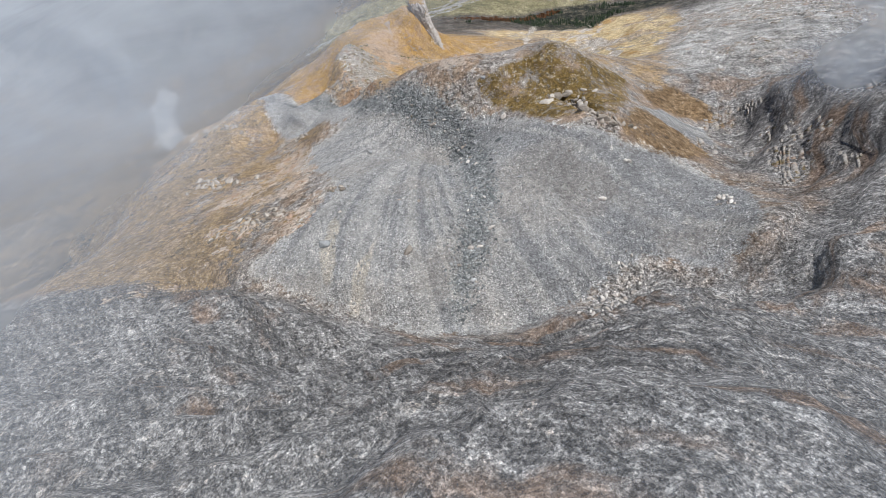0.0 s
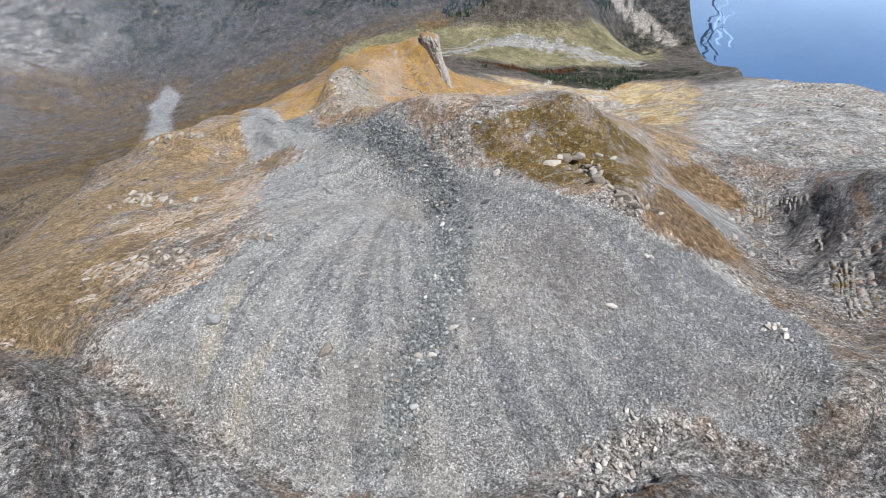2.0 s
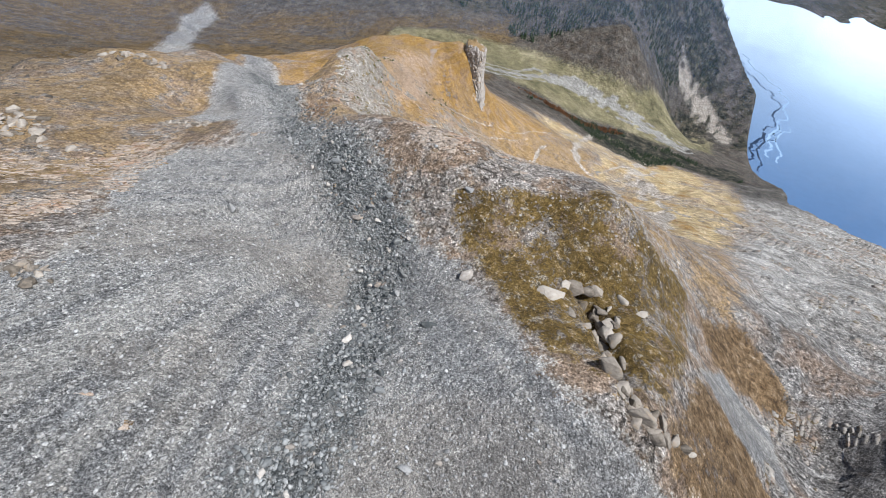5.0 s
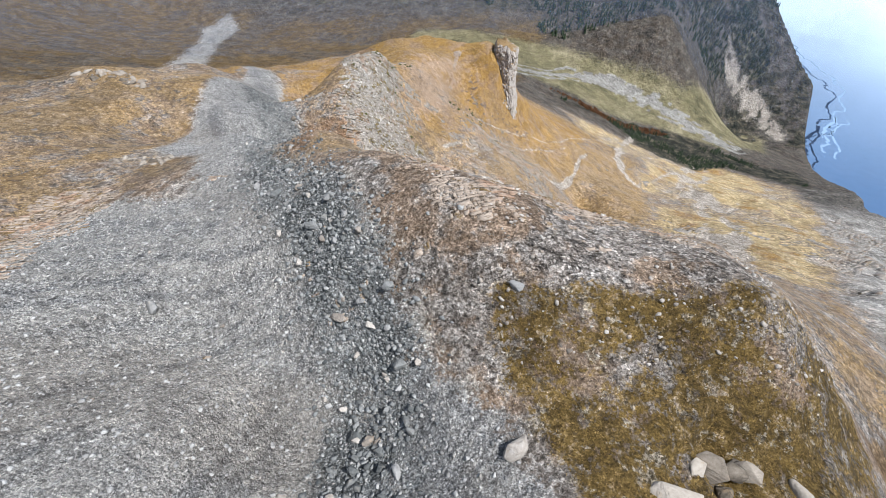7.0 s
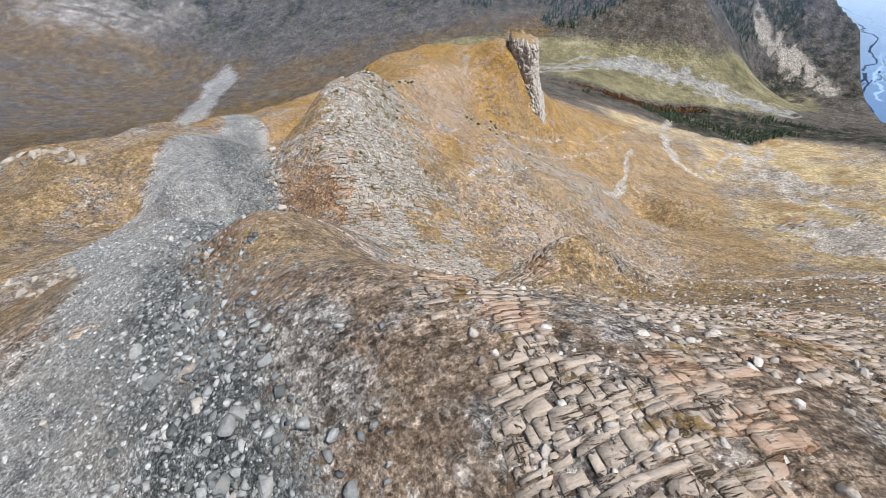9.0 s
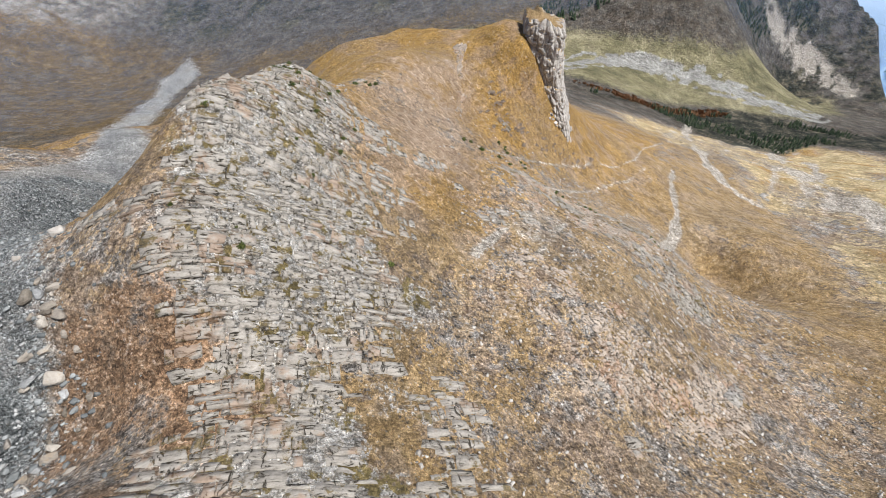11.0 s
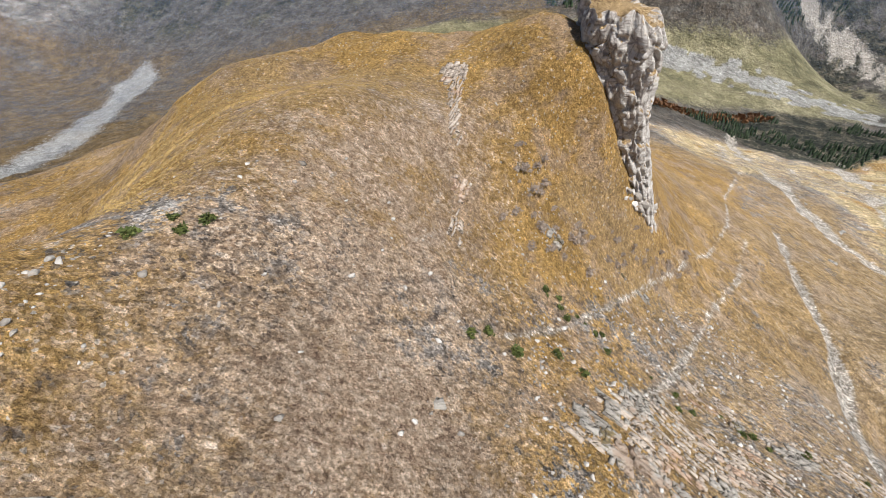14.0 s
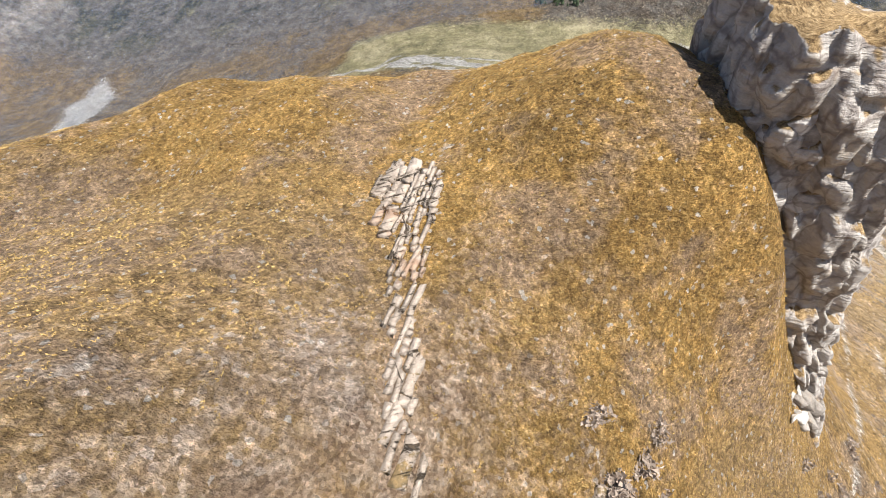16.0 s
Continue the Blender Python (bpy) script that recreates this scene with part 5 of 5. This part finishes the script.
heap("debris_stones", "dark slaty debris with pale pieces", "stones", sx, sy, 0.25 + 0.75 * rng.rand(len(t)) ** 3, MAT_DARK_RUBBLE, seed=94)
EAST_ALL = [(-61, 290), (-92, 297), (-89, 327), (-60, 343), (-31, 356), (7, 327), (50, 240), (53, 189), (32, 160), (-4, 149), (-30, 179), (-58, 224), (-48, 244)]
sx, sy = scatter_in(EAST_ALL, 17000, 95, (-100, 55, 145, 365))
thin = (inside(sx, sy, SOIL, 8.0) < 0.3) & (inside(sx, sy, HILL, 6.0) < 0.5) | (rng.rand(len(sx)) < 0.12)
sx, sy = sx[thin], sy[thin]
heap("slope_stones", "pale stones scattered over dry turf and earth", "stones", sx, sy, 0.14 + 0.62 * rng.rand(len(sx)) ** 3.5, MAT_LIME_RUBBLE, seed=96)
WEST_HEATH = [(-144, 185), (-176, 221), (-229, 279), (-329, 399), (-470, 600), (-620, 560), (-520, 380), (-379, 219), (-257, 147), (-174, 135)]
sx, sy = scatter_in(WEST_HEATH, 3600, 97, (-620, -150, 140, 600))
gap = fbm(sx, sy, 45, 4, 98)
sx, sy = sx[gap > -0.05], sy[gap > -0.05]
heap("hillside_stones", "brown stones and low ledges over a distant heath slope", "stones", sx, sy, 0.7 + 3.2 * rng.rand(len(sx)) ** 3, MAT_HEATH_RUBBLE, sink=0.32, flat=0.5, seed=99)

# ---- plants ----
def merged(shapes):
    vs, fs, base = [], [], 0
    for v0, f0 in shapes:
        vs.append(v0)
        fs.append(f0 + base)
        base += len(v0)
    return np.concatenate(vs), np.concatenate(fs)


def shrub_shape(seed, count=150, size=0.16, low=0.45):
    """A low cushion of small leaf blades on a short stem fan."""
    rng = np.random.RandomState(seed)
    a, e = rng.uniform(0, 6.283, count), np.arcsin(rng.uniform(0, 1, count))
    r = 0.5 * rng.uniform(0.55, 1.0, count) * (1 + 0.25 * np.sin(3 * a + seed))
    c = np.stack([r * np.cos(a) * np.cos(e), r * np.sin(a) * np.cos(e), low * r * np.sin(e) * 2], -1)
    d1 = rng.normal(size=(count, 3)) * size
    d2 = rng.normal(size=(count, 3)) * size
    vs = np.stack([c - d1 * 0.5, c + d1 * 0.5, c + d2], 1).reshape(-1, 3)
    return vs, np.arange(count * 3).reshape(-1, 3)


SHRUBS = [mesh_of("shrub", *shrub_shape(300 + k), MAT_JUNIPER) for k in range(4)]
TWIGS = [mesh_of("bush", *shrub_shape(320 + k, 320, 0.08, 0.2), MAT_TWIG) for k in range(4)]


def shrub(x, y, size, k, meshes, name, label, group):
    ob = new(name, meshes[k % 4])
    ob.location = (x, y, float(rest(x, y)[0]) - 0.02)
    ob.rotation_euler = (0, 0, k * 1.7)
    ob.scale = (size, size * 0.9, size * 0.8)
    return tagged(ob, label, "shrub", group)


rng = np.random.RandomState(110)
PLACES = [(-88, 312), (-86, 313), (-86.6, 310.9), (-89, 309), (-65, 318), (-66.4, 316.5), (-62, 317), (-58, 320), (-55, 319), (-91, 290), (-85, 294), (-90, 294), (-82, 281), (-78, 285), (-77, 277), (-86, 282), (-89, 287)]
for k, (bx, by) in enumerate(PLACES):
    shrub(bx, by, rng.uniform(0.9, 1.6), k, SHRUBS, "juniper_shrub", "low green juniper cushion among rocks", "juniper cushions")
for k in range(90):
    bx, by = rng.uniform(-100, -45), rng.uniform(225, 303)
    if inside(np.array([bx]), np.array([by]), SLAB, 2.0)[0] > 0.6 and (by > 255 or rng.rand() < 0.2):
        shrub(bx, by, rng.uniform(0.4, 1.2), k, SHRUBS, "juniper_shrub", "low green juniper cushion among rocks", "juniper cushions")
for k in range(26):
    t = rng.uniform(0, 3.999)
    i = int(t)
    ln = [(-60, 330), (-51, 326), (-38, 324), (-24, 324), (-12, 318)]
    shrub(ln[i][0] + (ln[i + 1][0] - ln[i][0]) * (t - i) + rng.normal() * 1.5, ln[i][1] + (ln[i + 1][1] - ln[i][1]) * (t - i) + rng.normal() * 1.5, rng.uniform(0.5, 1.3), k, SHRUBS, "juniper_shrub", "low green juniper cushion among rocks", "juniper cushions")
for k in range(60):
    ln = [(-66, 350), (-63, 340), (-57, 344), (-48, 351), (-40, 359), (-32, 366)]
    t = rng.uniform(0, 4.999)
    i = int(t)
    shrub(ln[i][0] + (ln[i + 1][0] - ln[i][0]) * (t - i) + rng.normal() * 1.8, ln[i][1] + (ln[i + 1][1] - ln[i][1]) * (t - i) + rng.normal() * 2.2, rng.uniform(0.9, 2.4), k, TWIGS, "bare_bush", "leafless grey bush below the rock tower", "bare bushes")


def tussocks():
    """Tufts of dry grass over the nearer slopes."""
    rng = np.random.RandomState(120)
    out = []
    for outline, count, box in ((HILL_NEAR, 52000, (-130, -35, 312, 385)), (KNOLL, 3500, (-12, 50, 126, 190))):
        x, y = scatter_in(outline, count, 121 + count, box)
        keep = (inside(x, y, SOIL, 5.0) < 0.5 + 0.5 * (rng.rand(len(x)) - 0.2)) & (fbm(x, y, 5, 3, 122) > -0.35)
        out.append((x[keep], y[keep]))
    x, y = np.concatenate([o[0] for o in out]), np.concatenate([o[1] for o in out])
    z = rest(x, y)
    n, blades = len(x), 7
    size = rng.uniform(0.08, 0.19, n)
    a = rng.uniform(0, 6.283, (n, blades))
    lean = rng.uniform(0.4, 1.2, (n, blades)) * size[:, None]
    root = np.stack([np.repeat(x[:, None], blades, 1), np.repeat(y[:, None], blades, 1), np.repeat(z[:, None], blades, 1)], -1)
    side = np.stack([-np.sin(a), np.cos(a), 0 * a], -1) * (0.24 * size)[:, None, None]
    tip = root + np.stack([np.cos(a) * lean, np.sin(a) * lean - 0.25 * size[:, None], (0.6 * rng.uniform(0.5, 1.0, (n, blades))) * size[:, None]], -1)
    root[..., 2] -= 0.03
    vs = np.stack([root - side, root + side, tip], 2).reshape(-1, 3)
    fs = np.arange(len(vs)).reshape(-1, 3)
    tagged(new("grass_tussocks", mesh_of("grass_tussocks", vs, fs, MAT_STRAW)), "dry golden grass tussocks on the slopes", "grass", kind="stuff")


HILL_NEAR = [(-127, 316), (-90, 309), (-78, 320), (-62, 325), (-46, 338), (-37, 352), (-45, 363), (-57, 367), (-61, 378), (-118, 382), (-130, 348)]
tussocks()


def conifer_shape(seed):
    rng = np.random.RandomState(seed)
    shapes = []
    for lo, hi, rad in ((0.08, 0.5, 0.24), (0.32, 0.75, 0.18), (0.58, 1.0, 0.11)):
        n = 7
        a = np.arange(n) * 6.283 / n + rng.uniform(0, 1)
        r = rad * rng.uniform(0.65, 1.1, n)
        ring = np.stack([np.cos(a) * r, np.sin(a) * r, np.full(n, lo) + rng.uniform(-0.04, 0.04, n)], -1)
        vs = np.concatenate([ring, [[0, 0, hi]]])
        shapes.append((vs, np.array([(i, (i + 1) % n, n) for i in range(n)])))
    return merged(shapes)


CONIFERS = [conifer_shape(130 + k) for k in range(5)]


def wood(name, label, category, x, y, sizes, shapes, mat, seed):
    rng = np.random.RandomState(seed)
    z = rest(x, y)
    parts = []
    for k in range(len(x)):
        v0, f0 = shapes[rng.randint(len(shapes))]
        parts.append((v0 * sizes[k] * np.array([1, 1, rng.uniform(0.8, 1.2)]) + (x[k], y[k], z[k] - 0.1), f0))
    tagged(new(name, mesh_of(name, *merged(parts), mat)), label, category, kind="stuff")


rng = np.random.RandomState(140)
wx, wy = scatter_in(WOOD, 2200, 141, (-70, 270, 580, 765))
ok = fbm(wx, wy, 40, 4, 142) > -0.02
wood("pine_wood", "dark green mountain pines above the valley river", "trees", wx[ok], wy[ok], rng.uniform(2.2, 5.5, ok.sum()), CONIFERS, MAT_NEEDLE, 143)
FAR_WOODS = [(-60, 790), (100, 860), (260, 985), (330, 1050), (240, 1180), (60, 1100), (-120, 960), (-260, 860)]
wx, wy = scatter_in(FAR_WOODS, 3800, 144, (-270, 340, 790, 1190))
ok = (fbm(wx, wy, 70, 4, 145) > -0.05) & (inside(wx, wy, FAR_FAN, 9.0) < 0.4)
wood("pine_wood", "dark pine woods on the far valley side", "trees", wx[ok], wy[ok], rng.uniform(4.5, 9.0, ok.sum()), CONIFERS, MAT_NEEDLE, 146)
RUSTY = [(-50, 622), (0, 636), (46, 652), (96, 685), (150, 688), (100, 674), (50, 642), (0, 622)]
wx, wy = scatter_in(RUSTY, 420, 147, (-60, 130, 600, 675))
BUSHES = [shrub_shape(350 + k, 26, 0.4, 0.7) for k in range(4)]
wood("autumn_bushes", "rust-red autumn bushes along the valley side", "bushes", wx, wy, rng.uniform(1.6, 3.4, len(wx)), BUSHES, MAT_RUST, 148)


# ---- cloud and valley haze ----
def sheet(name, label, xs, ys, height, thick, mat, hole=None):
    x, y = np.meshgrid(xs, ys)
    z = height(x, y)
    ny, nx = x.shape
    idx = np.arange(nx * ny).reshape(ny, nx)
    quads = np.stack([idx[:-1, :-1], idx[:-1, 1:], idx[1:, 1:], idx[1:, :-1]], -1).reshape(-1, 4)
    t = thick(x, y).ravel()
    keep = t[quads].max(1) > 0.003
    if hole is not None:
        cx, cy, r = hole
        mid = np.stack([x.ravel(), y.ravel()], -1)[quads].mean(1)
        keep &= np.hypot(mid[:, 0] - cx, mid[:, 1] - cy) > r
    me = mesh_of(name, np.stack([x, y, z], -1).reshape(-1, 3), quads[keep], mat, True)
    rgba = np.repeat(t[:, None], 4, 1).astype(np.float32)
    # second channel: tint by distance, so far haze is coloured paler
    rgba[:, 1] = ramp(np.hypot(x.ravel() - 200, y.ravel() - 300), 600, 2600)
    me.attributes.new("thick", "FLOAT_COLOR", "POINT").data.foreach_set("color", rgba.ravel())
    ob = tagged(new(name, me), label, "cloud", kind="stuff")
    ob.visible_shadow = False
    return ob


MAT_CLOUD = cloud_material("cloud_grey", (0.30, 0.315, 0.33), 1.0, 1.1, (0.36, 0.375, 0.39))
# aerial haze put into a sheet's colour: blue near, whitish far off
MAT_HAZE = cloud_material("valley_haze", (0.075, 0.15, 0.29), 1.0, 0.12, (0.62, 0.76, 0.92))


def cloud_thick(x, y):
    left = ramp(-x + 0.25 * y, 2, 26) * 0.85
    right = ramp(x - 0.12 * y, 17, 40) * ramp(y, 14, 34) * 0.75
    ahead = ramp(y, 34, 60) * 0.25
    veil = 0.20 * ramp(y, 15, 9)
    return np.clip(np.maximum.reduce([left, right, ahead, veil]) * (0.75 + 0.5 * fbm(x, y, 26, 4, 151)), 0, 0.95) * ramp(np.hypot(x, y - 20), 7, 13) * ramp(np.hypot((x + 25) / 135, (y - 80) / 110) + 0.2 * fbm(x, y, 30, 4, 154), 1.0, 0.6)


sheet("cloud", "thin grey cloud drifting past the cliff top", np.linspace(-160, 110, 110), np.linspace(-12, 190, 90),
      lambda x, y: 389.0 + 1.5 * fbm(x, y, 30, 3, 152) + 0.02 * np.abs(x), cloud_thick, MAT_CLOUD, (0, 19, 6))


def bank(x0, x1, z0, z1, y0, cx, cz, seed):
    """A torn bank of cloud hanging beside the slope."""
    x, z = np.meshgrid(np.linspace(x0, x1, 40), np.linspace(z0, z1, 30))
    y = y0 + 6 * fbm(x, z, 30, 3, seed)
    ny, nx = x.shape
    idx = np.arange(nx * ny).reshape(ny, nx)
    quads = np.stack([idx[:-1, :-1], idx[:-1, 1:], idx[1:, 1:], idx[1:, :-1]], -1).reshape(-1, 4)
    me = mesh_of("cloud", np.stack([x, y, z], -1).reshape(-1, 3), quads, MAT_CLOUD, True)
    r = np.hypot((x - cx) / (0.5 * (x1 - x0)), (z - cz) / (0.5 * (z1 - z0))) + 0.5 * fbm(x, z, 18, 4, seed + 1)
    border = np.minimum.reduce([x - x0, x1 - x, z - z0, z1 - z])
    t = (0.9 * ramp(r, 0.95, 0.1) * ramp(border, 0, 6)).ravel()
    rgba = np.repeat(t[:, None], 4, 1).astype(np.float32)
    me.attributes.new("thick", "FLOAT_COLOR", "POINT").data.foreach_set("color", rgba.ravel())
    ob = tagged(new("cloud", me), "torn grey cloud hanging beside the mountain slope", "cloud", kind="stuff")
    ob.visible_shadow = False


bank(-170, -30, 340, 430, 105, -98, 384, 161)
bank(46, 130, 318, 400, 100, 88, 356, 171)


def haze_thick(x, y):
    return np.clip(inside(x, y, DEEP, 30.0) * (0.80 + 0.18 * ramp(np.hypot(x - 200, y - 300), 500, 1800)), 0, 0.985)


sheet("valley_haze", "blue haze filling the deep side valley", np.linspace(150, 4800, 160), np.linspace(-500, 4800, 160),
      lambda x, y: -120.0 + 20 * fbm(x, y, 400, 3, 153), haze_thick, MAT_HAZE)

# distance haze carried by this sheet's grey-blue colour
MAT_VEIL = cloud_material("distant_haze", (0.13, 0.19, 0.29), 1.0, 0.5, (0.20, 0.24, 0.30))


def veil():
    """Haze before the far mountain side, painted as a thin upright tinted sheet."""
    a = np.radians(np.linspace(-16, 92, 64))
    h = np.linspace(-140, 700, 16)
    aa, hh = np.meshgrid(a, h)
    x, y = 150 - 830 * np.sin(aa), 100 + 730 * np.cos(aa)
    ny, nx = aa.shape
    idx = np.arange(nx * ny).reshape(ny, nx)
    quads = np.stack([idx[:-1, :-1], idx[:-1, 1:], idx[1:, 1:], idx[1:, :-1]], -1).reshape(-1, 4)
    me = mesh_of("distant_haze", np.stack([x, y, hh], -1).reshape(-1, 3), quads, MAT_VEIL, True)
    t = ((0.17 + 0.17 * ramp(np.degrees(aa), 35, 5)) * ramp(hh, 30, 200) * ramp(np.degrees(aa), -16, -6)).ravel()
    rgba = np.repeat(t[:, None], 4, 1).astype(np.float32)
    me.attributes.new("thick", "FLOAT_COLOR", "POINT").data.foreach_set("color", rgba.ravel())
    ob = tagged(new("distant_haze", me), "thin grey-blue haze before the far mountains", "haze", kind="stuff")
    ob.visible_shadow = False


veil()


# ---- pale river threads of the deep valley, laid just above its haze sheet ----
def thread(line, wide, seed):
    """A narrow winding ribbon of water and gravel."""
    pts = [Vector((a, b, 0)) for a, b in line]
    rng = np.random.RandomState(seed)
    fine = []
    for a, b in zip(pts[:-1], pts[1:]):
        side = Vector((a.y - b.y, b.x - a.x, 0)).normalized()
        for f in np.arange(0, 1, 0.1):
            fine.append(a.lerp(b, f) + side * float(7 * math.sin(f * 6.283 + rng.rand()) + rng.normal() * 2.0))
    vs = []
    for k, q in enumerate(fine):
        d = (fine[min(k + 1, len(fine) - 1)] - fine[max(k - 1, 0)]).normalized()
        half = wide * (0.5 + 0.8 * rng.rand())
        for s in (-1, 1):
            vs.append((q.x - d.y * half * s, q.y + d.x * half * s, -94.0))
    quads = [(2 * k, 2 * k + 1, 2 * k + 3, 2 * k + 2) for k in range(len(fine) - 1)]
    tagged(new("river", mesh_of("river", vs, quads, MAT_HAZY_RIVER)), "pale gravel river winding through a hazy valley", "river", kind="structure")


# gravel colour blued with the valley haze it would be seen through
MAT_HAZY_RIVER = leaf_material("hazy_river_gravel", (0.20, 0.32, 0.48), (0.30, 0.43, 0.60))
thread([(543, 1883), (564, 1721), (597, 1623), (604, 1546), (577, 1403), (539, 1335)], 2.2, 501)
thread([(539, 1335), (492, 1206), (479, 1128)], 3.2, 502)
thread([(539, 1335), (510, 1176), (494, 1110)], 2.0, 503)
thread([(492, 1206), (520, 1260), (574, 1340)], 1.6, 504)
